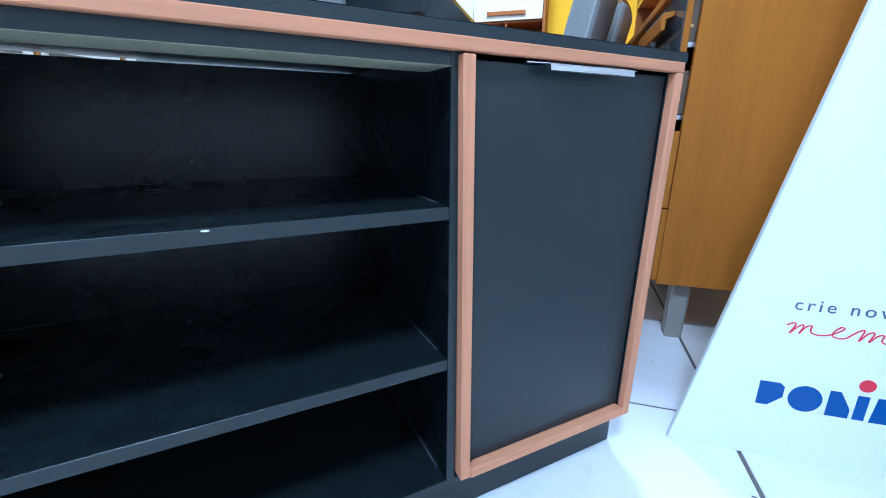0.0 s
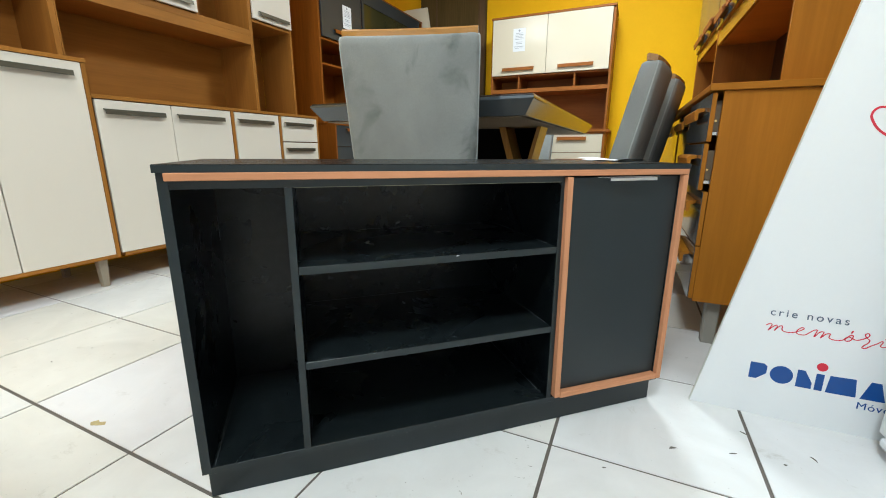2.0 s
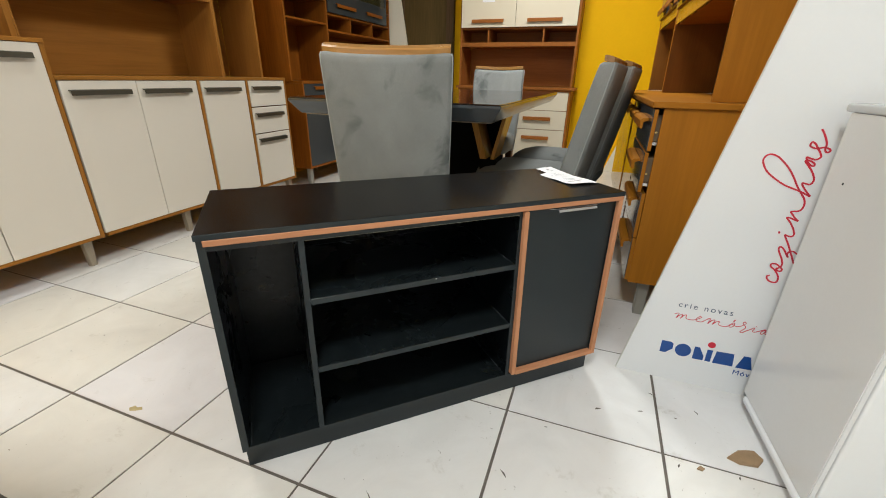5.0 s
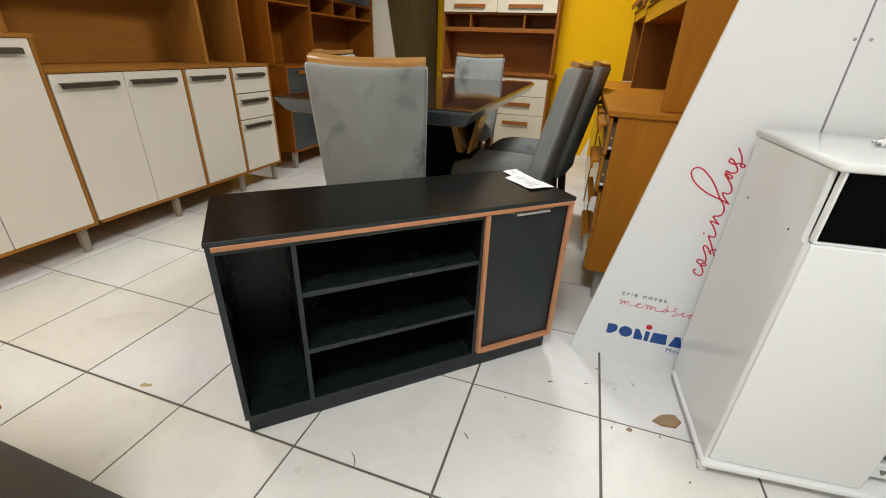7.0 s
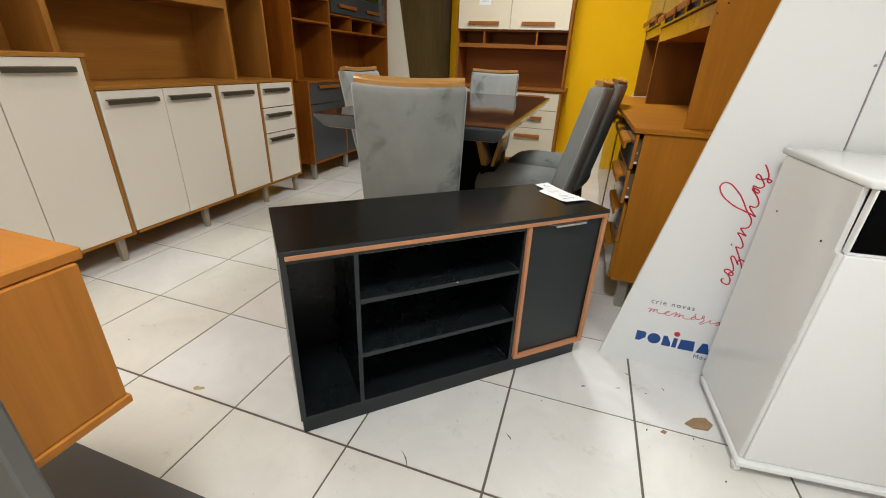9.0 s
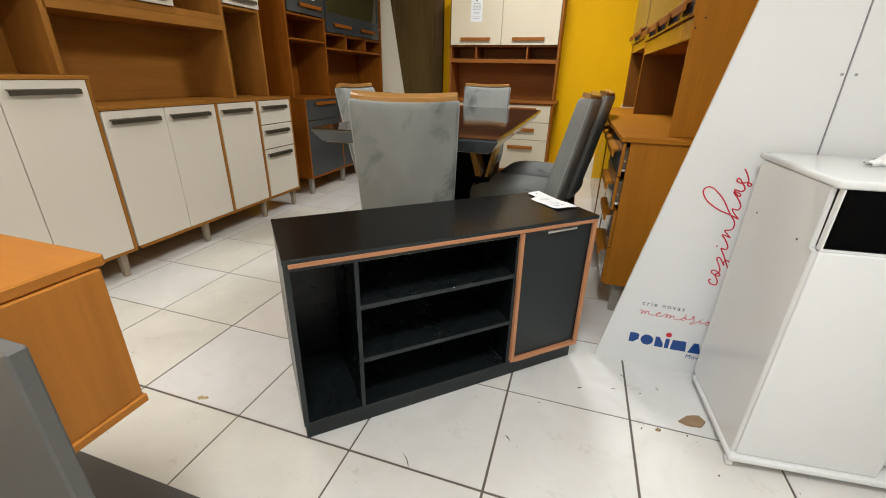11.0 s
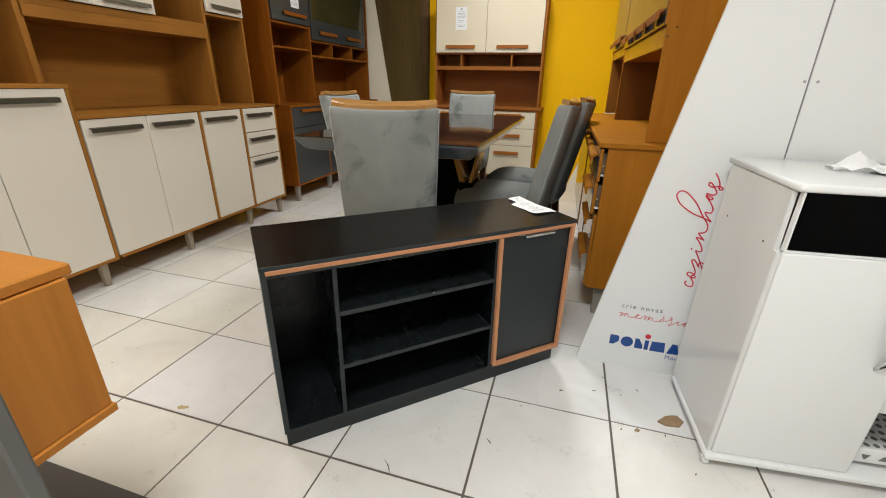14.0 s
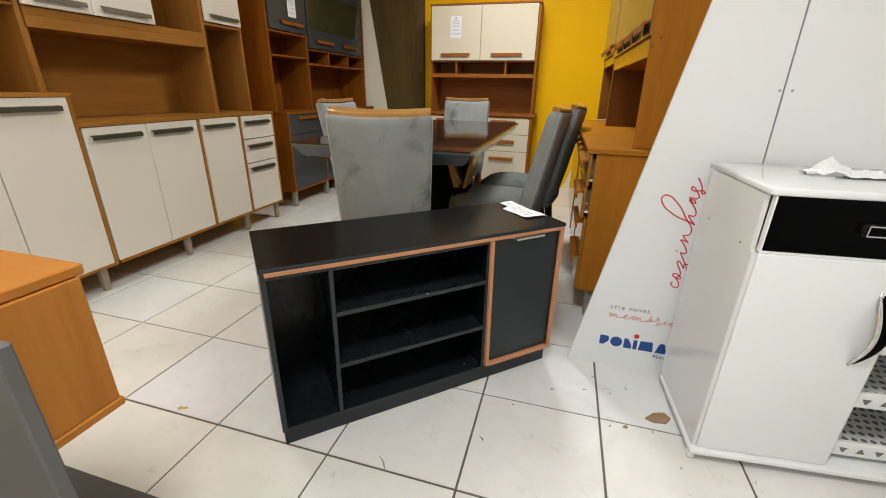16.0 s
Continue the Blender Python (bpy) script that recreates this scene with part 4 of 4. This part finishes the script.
# ---- wood kitchen on the right ----
def kitchen_c():
    az, ax, ay = lam("c", "z"), lam("c", "x"), lam("c", "y")
    # local x runs back from the near end as negative numbers, y into the cabinet
    t = thing("kitchen_cabinet", pose(1.256, 1.205, 0, 0, 0, -89.17), "orange wood floor cabinet with glossy grey fronts, drawers ajar", "cabinet", "orange kitchen units")
    L, D = 2.25, 0.47
    box("side_panel", -0.018, 0, 0, D, 0.169, 0.8865, az, t)
    box("side_panel", -L, 0.018 - L, 0, D, 0.169, 0.8865, az, t)
    for u in (0.52, 1.04, 1.60):
        box("divider", -u - 0.009, -u + 0.009, 0.002, D - 0.01, 0.188, 0.879, az, t)
    box("bottom_panel", 0.0185 - L, -0.0185, 0.001, D - 0.006, 0.170, 0.1875, ax, t)
    box("back_panel", 0.0185 - L, -0.0185, D - 0.005, D - 0.001, 0.188, 0.879, az, t)
    box("counter", -L - 0.02, 0.012, -0.043, D + 0.01, 0.887, 0.909, ay, t, "orange wood counter", 0.002)

    def front(name, parent, x0, x1, z0, z1, y, label):
        """Wood slab with a glossy face, its outer side at depth y."""
        d = box(name, x0, x1, y + 0.0028, y + 0.0165, z0, z1, az, parent, label)
        box("face", x0 + 0.001, x1 - 0.0015, y, y + 0.0025, z0 + 0.001, z1 - 0.001, GREYGLOSS, d, "glossy dark grey face", 0.0006)
        return d

    def pull(parent, x0, x1, z, y, out, mat):
        """Wooden pull: a short web and a flat grip board hanging from it, a little tilted."""
        prof = [(0.0, 0.020), (-0.72, 0.017), (-1.0, 0.008), (-0.86, -0.024), (-0.56, -0.021), (-0.62, 0.004), (0.0, 0.008)]
        bm = prism(bmesh.new(), [(y + p * out, z + q) for p, q in prof], "x", x0, x1)
        bmesh.ops.bevel(bm, geom=bm.edges[:], offset=0.0012, segments=1, affect="EDGES")
        part("handle", bm, mat, parent, "flat wood pull")

    for z0, z1, y in ((0.728, 0.882, -0.0335), (0.567, 0.722, -0.0370), (0.374, 0.561, -0.0185), (0.179, 0.370, -0.0170)):
        d = front("drawer", t, -0.515, -0.001, z0, z1, y, "grey-faced drawer standing slightly open")
        pull(d, -0.42, -0.10, z1 - 0.058, y - 0.0002, 0.032, ax)
        if y < -0.03:
            box("drawer_box", -0.49, -0.034, y + 0.017, 0.36, z0 + 0.034, z1 - 0.022, DRAWERBOX, d, "grey-brown drawer box")
            box("slide", -0.0335, -0.0215, y + 0.0168, 0.34, z0 + 0.020, z0 + 0.034, CHROME, d, "metal drawer slide", 0.002)
            part("screw", disc(bmesh.new(), (-0.0334, y + 0.026, z0 + 0.068), 0.004, 0.0012, "x", 10), BRASS, d, "small brass screw head")
    for u0, u1, y in ((0.523, 1.043, -0.020), (1.052, 1.597, -0.0175), (1.602, L, -0.0175)):
        d = front("door", t, -u1, -u0, 0.179, 0.872, y, "glossy grey-faced door")
        pull(d, -u1 + 0.11, -u0 - 0.11, 0.815, y - 0.0002, 0.032, ax)
    box("edge_strip", -1.0505, -1.0445, -0.024, -0.0005, 0.179, 0.872, az, t, "bare wood edge between the doors", 0.0006)
    for x in (-0.06, -1.1, -2.17):
        for y in (0.075, 0.40):
            leg("leg", x, y, 0, 0.169, 0.048, 0.044, LEGGREY, t)

    h = thing("kitchen_hutch", pose(1.4195, 1.300, 0.9095, 0.7, 0, -89.17), "orange wood hutch with dark niches and glossy upper doors", "hutch", "orange kitchen units")
    Lh, Dh, top, mid = 2.30, 0.30, 1.24, 1.41
    box("side_panel", -0.018, 0, 0, Dh, 0, top - 0.019, az, h)
    box("side_panel", -Lh, 0.018 - Lh, 0, Dh, 0, top - 0.019, az, h)
    box("upright", -mid - 0.017, -mid + 0.001, 0.0, Dh - 0.001, 0, top - 0.019, az, h)
    box("top_panel", -Lh - 0.003, 0.003, -0.02, Dh, top - 0.0185, top, ay, h)
    box("back_panel", 0.0185 - Lh, -0.0185, Dh - 0.006, Dh - 0.002, 0.0, top - 0.02, SHADEDBACK, h, "brown back board darkened for the niche shade")
    # thin boards added over the wood to paint in the niche shade
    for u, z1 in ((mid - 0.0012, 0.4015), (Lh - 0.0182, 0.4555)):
        box("lining", -u, -u + 0.003, 0.004, Dh - 0.0065, 0.0005, z1, NICHESHADE, h, "thin added board darkened for the niche shade", 0)
    for u0, u1, z0, z1 in ((0.0185, mid - 0.0015, 0.402, 0.484), (mid + 0.0175, Lh - 0.0185, 0.456, 0.520)):
        box("shelf", -u1, -u0, 0.019, Dh - 0.0065, z0 + 0.004, z0 + 0.020, ay, h)
        box("fascia", -u1, -u0, 0.003, 0.0185, z0, z1, GLOSSWOOD, h, "glossy wood rail under the doors")
    for u0, u1, z0, n in ((0.004, 0.703, 0.487, 2), (0.706, mid - 0.012, 0.487, 2), (mid + 0.020, 1.842, 0.523, 1), (1.846, Lh - 0.002, 0.523, 1)):
        d = front("door", h, -u1, -u0, z0, top - 0.022, -0.0125, "glossy upper door")
        w = u1 - u0
        for k in range(n):
            c = -u0 - w * (k + 0.5) / n
            pull(d, c - 0.36 * w / n, c + 0.36 * w / n, z0 + 0.048, -0.0127, 0.030, lam("e", "x"))
        if n == 1:
            part("screw", disc(bmesh.new(), (-u1 + 0.05, -0.0133, z0 + 0.16), 0.0045, 0.0018, "y", 10), BRASS, d, "small brass screw head")
    for y, z in ((0.006, 0.441), (0.036, 0.476)):
        part("screw_hole", disc(bmesh.new(), (0.0002, y + 0.004, z), 0.004, 0.0008, "x", 10), DARKHOLE, h)


kitchen_c()


# ---- dining table and chairs ----
def table():
    x0, x1, y0, y1, zt = -0.281, 0.686, 1.006, 3.01, 0.886
    t = thing("dining_table", pose((x0 + x1) / 2, (y0 + y1) / 2, 0), "grey dining table with dark glass top and slanted wooden legs", "table")
    a, b = (x1 - x0) / 2, (y1 - y0) / 2

    def ring(i, z):
        return [(-a + i, -b + i, z), (a - i, -b + i, z), (a - i, b - i, z), (-a + i, b - i, z)]

    bm = loft(bmesh.new(), [ring(0.037, zt - 0.069), ring(0.0, zt - 0.016), ring(0.0, zt - 0.006)])
    bmesh.ops.bevel(bm, geom=bm.edges[:], offset=0.0015, segments=1, affect="EDGES")
    part("apron", bm, TABLEGREY, t, "slanted grey lacquer edge")
    part("glass_top", slab(bmesh.new(), -a + 0.004, a - 0.004, -b + 0.004, b - 0.004, zt - 0.0058, zt, 0.0015), TABLEGLASS, t, "dark brown glass top")
    box("underside", 0.05 - a, a - 0.05, 0.05 - b, b - 0.05, zt - 0.0745, zt - 0.0695, UNDERBOARD, t, "bare brown board under the top")
    # black pedestal: a wide tapering board carried by a core
    zu = zt - 0.075
    part("pedestal_board", prism(bmesh.new(), [(-0.255, 0.0), (0.255, 0.0), (0.285, 0.55), (0.320, zu), (-0.320, zu), (-0.285, 0.55)], "y", -0.1640, -0.1300), BLACKBASE, t, "black tapering pedestal board")
    box("pedestal_core", -0.12, 0.12, -0.1295, 0.60, 0.0, zu, BLACKBASE, t, "black box pedestal", 0.003)
    # forked wooden legs in front of it
    for s in (-1, 1):
        bm = bmesh.new()
        for xt, xb, w, y1 in ((0.1765, 0.252, 0.017, -0.1645), (0.365, 0.303, 0.010, -0.1660)):
            loft(bm, [[(s * (x - w), -0.335, z), (s * (x + w), -0.335, z), (s * (x + w), y1, z), (s * (x - w), y1, z)] for x, z in ((xb, 0.560), (xt, zu))])
        part("leg", bm, GOLDWOOD, t, "forked golden wood leg")
        part("leg_post", loft(bmesh.new(), [[(s * 0.280 - 0.045, -0.334, z), (s * 0.280 + 0.045, -0.334, z), (s * 0.280 + 0.045, -0.1655, z), (s * 0.280 - 0.045, -0.1655, z)] for z in (0.0, 0.559)]), BLACKBASE, t, "black post under the fork")
    return t


table()


def chair():
    c = thing("dining_chair", Matrix(), "grey velvet dining chair with wooden top rail", "chair", "chairs round the table")
    # backrest, leaning back, rounded
    rows = [(0.36, 0.206, -0.079, 0.040), (0.44, 0.214, -0.097, 0.046), (0.6, 0.220, -0.133, 0.047), (0.8, 0.224, -0.178, 0.045), (0.95, 0.226, -0.211, 0.043), (1.02, 0.227, -0.227, 0.041), (1.042, 0.226, -0.232, 0.039), (1.050, 0.222, -0.234, 0.034), (1.053, 0.215, -0.235, 0.027)]
    rings = []
    for z, hw, cy, ht in rows:
        r = min(0.016, 0.6 * ht)
        quarter = [(hw - r + r * math.cos(a), ht - r + r * math.sin(a)) for a in (0, 0.4, 0.8, 1.2, math.pi / 2)]
        side = quarter + [((hw - r) * (1 - 2 * i / 12), ht) for i in range(1, 12)] + [(-x, y) for x, y in reversed(quarter)]
        pts = []
        for x, y in side + [(-x, -y) for x, y in side]:
            arch = 1 - (x / hw) ** 2
            pts.append((x, cy + y - 0.026 * arch, z - 0.009 * arch * max(0.0, (z - 0.8) / 0.25)))
        rings.append(pts)
    part("backrest", loft(bmesh.new(), rings), VELVET, c, "brushed grey velvet back", smooth=True)
    # pale piping round the back edge
    hull = [(r[1] - 0.001, r[2] - 0.72 * r[3], r[0]) for r in rows[:-1]]
    for s in (-1, 1):
        line = [Vector((s * w, y, z)) for w, y, z in hull]
        tube = []
        for i, p in enumerate(line):
            d = (line[min(i + 1, len(line) - 1)] - line[max(i - 1, 0)]).normalized()
            across = Vector((0, 1, 0))
            flat = d.cross(across).normalized()
            tube.append([tuple(p + 0.0034 * (math.cos(a * math.pi / 3) * flat + math.sin(a * math.pi / 3) * across)) for a in range(6)])
        part("piping", loft(bmesh.new(), tube), PIPING, c, "pale grey piping", smooth=True)
    # wooden top rail, bowed
    rail = []
    n = 16
    for i in range(n + 1):
        p = -1 + 2 * i / n
        arch = 1 - p * p
        x, y, z, e = 0.219 * p, -0.235 - 0.026 * arch, 1.0535 - 0.010 * arch, 0.021 + 0.009 * min(1.0, 6 * (1 - abs(p)))
        tilt = 0.24
        rail.append([(x, y + a, z + h + tilt * a) for a, h in ((-e, 0), (e, 0), (e, 0.020), (e - 0.006, 0.025), (0.006 - e, 0.025), (-e, 0.020))])
    part("top_rail", loft(bmesh.new(), rail), CAPWOOD, c, "bowed golden wood top rail")
    # seat, cushioned and tapering to a round front
    rings = []
    for z, k in ((0.385, 0.94), (0.398, 0.99), (0.430, 1.0), (0.464, 0.985), (0.496, 0.94), (0.520, 0.84), (0.536, 0.66), (0.543, 0.36)):
        pts = []
        for i in range(32):
            a = 2 * math.pi * i / 32
            ca, sa = math.cos(a), math.sin(a)
            x = 0.222 * math.copysign(abs(ca) ** 0.5, ca) * k
            y = 0.30 * math.copysign(abs(sa) ** (0.7 if sa > 0 else 0.3), sa) * k
            pts.append((x, 0.13 + y, z))
        rings.append(pts)
    part("seat", loft(bmesh.new(), rings), SHADEDVELVET, c, "grey velvet cushioned seat", smooth=True)
    for x in (-0.17, 0.17):
        leg("leg", x, 0.33, 0, 0.388, 0.050, 0.036, DARKWOOD, c)
        leg("leg", x, -0.075, 0, 0.388, 0.056, 0.042, DARKWOOD, c, 0, -0.05)
    return c


first = chair()
first.matrix_basis = pose(0.2464, 1.0433, 0, 0, 0, 17.85)
for x, y, turn in ((0.829, 1.780, 83.5), (0.930, 2.310, 83), (0.1057, 3.209, 181.2), (-0.357, 2.0357, -91.3)):
    copy_thing(first, pose(x, y, 0, 0, 0, turn))


# ---- desk at the edge of the view ----
def desk():
    W, D = 0.80, 0.195
    t = thing("desk", sized(pose(-0.4553, -0.6523, 0), 1, 0.994, 0.987), "orange wood desk box behind a grey panel reaching the floor", "desk")
    dx, dz = lam("d", "x"), lam("d", "z")
    box("top", -0.006, W - 0.006, 0.0, D + 0.010, 0.868, 0.888, dx, t, "orange wood top", 0.003)
    box("side_panel", W - 0.018, W, 0.001, D - 0.004, 0.6155, 0.8675, dz, t)
    box("side_panel", 0, 0.018, 0.001, D - 0.004, 0.6155, 0.8675, dz, t)
    box("bottom_panel", -0.002, W + 0.005, 0.001, D, 0.598, 0.615, dx, t, "", 0.002)
    box("back_panel", 0.019, W - 0.019, D - 0.014, D - 0.006, 0.616, 0.867, dz, t)
    box("front_panel", 0.05, W + 0.192, -0.02, -0.0005, 0.0185, 0.905, DESKGREY, t, "plain grey panel", 0.003)
    box("base_panel", -0.55, W - 0.12, -0.9, 0.361, 0.0, 0.018, SLAB, t, "dark grey base panel on the floor", 0.002)


desk()


# ---- bits on the floor ----
def chip(name, x, y, pts, h, mat, label, category="debris"):
    bm = bmesh.new()
    loft(bm, [[(p, q, 0.0) for p, q in pts], [(p * 0.96, q * 0.95, h) for p, q in pts]])
    return single(name, bm, mat, label, category, m=pose(x, y, 0.0003))


chip("broken_piece", 1.5655, 0.5173, [(-0.048, -0.02), (-0.02, -0.032), (0.026, -0.025), (0.047, 0.006), (0.030, 0.032), (0.008, 0.026), (-0.015, 0.016)], 0.007, SHARD, "brown broken tile piece lying on the floor")
chip("broken_piece", 1.4407, 0.4315, [(-0.01, -0.005), (0.004, -0.008), (0.011, 0.002), (0.0, 0.008)], 0.004, SHARD, "small brown chip lying on the floor")
chip("stain", -0.192, 0.028, [(-0.022, -0.006), (-0.008, -0.014), (0.01, -0.006), (0.024, 0.004), (0.012, 0.012), (0.0, 0.004), (-0.012, 0.008)], 0.0006, STAIN, "yellowish dried stain on a tile", "stain")


def sliver(x, y, length, turn, bend, width=0.004):
    bm = bmesh.new()
    rows = []
    for i in range(7):
        t = i / 6 - 0.5
        w = 0.7 * width * (1 - (2 * t) ** 2) / 2 + 0.0003
        cx, cy = 0.85 * t * length, bend * (1 - 4 * t * t)
        rows.append([(cx, cy - w, 0.0), (cx, cy + w, 0.0), (cx, cy, 0.0018)])
    loft(bm, rows)
    return single("dirt_sliver", bm, DARKBIT, "thin dark sliver of dirt on the floor", "debris", "floor dirt", m=pose(x, y, 0.0003, 0, 0, turn))


for args in ((0.642, 0.0205, 0.075, -52, 0.006), (0.938, 0.2205, 0.032, -45, 0.002, 0.006), (1.3005, 0.601, 0.02, 20, 0.001, 0.005), (1.172, 0.561, 0.022, 30, 0.003, 0.010),
             (1.3875, 0.4205, 0.016, 70, 0.001, 0.006), (1.5365, 0.4366, 0.014, 80, 0.001, 0.006), (1.4025, 0.609, 0.008, 0, 0, 0.007), (-0.698, 0.140, 0.007, 0, 0, 0.006),
             (1.339, 0.698, 0.018, -30, 0.002, 0.005), (1.468, 0.657, 0.02, -60, 0.003, 0.005), (1.60, 0.293, 0.012, 60, 0.002, 0.006), (1.025, 0.425, 0.01, 10, 0, 0.004)):
    sliver(*args)


# ---- floor: grout bed and tiles ----
PITCH = 0.45
floor = single("floor", slab(bmesh.new(), X0 - 0.1, X1 + 0.1, Y0 - 0.1, Y1 + 0.1, -0.06, -0.0022, 0), GROUT, "white ceramic tile floor with grey-brown grout joints", "floor", kind="structure")
# width of each joint line, hand-laid and uneven
JOINT_X = {0: 0.0056, 1: 0.0062, 2: 0.0080, 3: 0.0084, 4: 0.0074}
JOINT_Y = {-1: 0.0066, 0: 0.0086, 1: 0.0060}
# batches of tile that differ a little in tone
TONES = {(-1, 0): (0.79, 0.765, 0.752), (-2, 0): (0.785, 0.75, 0.672), (-3, 0): (0.78, 0.745, 0.66), (-2, 1): (0.775, 0.742, 0.665), (-1, 1): (0.785, 0.742, 0.692), (-1, -1): (0.785, 0.755, 0.68),
         (0, 0): (0.795, 0.775, 0.74), (1, 0): (0.80, 0.785, 0.75), (2, 0): (0.80, 0.782, 0.748), (0, -1): (0.79, 0.762, 0.70), (1, -1): (0.80, 0.78, 0.735), (2, 1): (0.795, 0.785, 0.762), (3, 1): (0.79, 0.782, 0.768)}
OTHER = [(0.78, 0.745, 0.665), (0.795, 0.765, 0.705), (0.80, 0.78, 0.735), (0.785, 0.76, 0.735)]


@functools.lru_cache(maxsize=None)
def tile_mesh(w, d):
    bm = bmesh.new()
    e = 0.0006
    a, b = w / 2, d / 2
    loft(bm, [[(-a, -b, -0.008), (a, -b, -0.008), (a, b, -0.008), (-a, b, -0.008)],
              [(-a, -b, -e), (a, -b, -e), (a, b, -e), (-a, b, -e)],
              [(-a + e, -b + e, 0), (a - e, -b + e, 0), (a - e, b - e, 0), (-a + e, b - e, 0)]])
    return finish(bm, "tile", TILE)


pick = random.Random(4)
for i in range(-5, 7):
    for j in range(-9, 11):
        x0, x1 = i * PITCH + JOINT_X.get(i, 0.0070) / 2, (i + 1) * PITCH - JOINT_X.get(i + 1, 0.0070) / 2
        y0, y1 = j * PITCH + JOINT_Y.get(j, 0.0070) / 2, (j + 1) * PITCH - JOINT_Y.get(j + 1, 0.0070) / 2
        tone = TONES.get((i, j)) or pick.choice(OTHER)
        if x1 < X0 or x0 > X1 or y1 < Y0 or y0 > Y1:
            continue
        ob = new("tile", tile_mesh(round(x1 - x0, 5), round(y1 - y0, 5)))
        ob.parent = floor
        ob.location = ((x0 + x1) / 2, (y0 + y1) / 2, 0)
        ob.color = (*tone, 1)
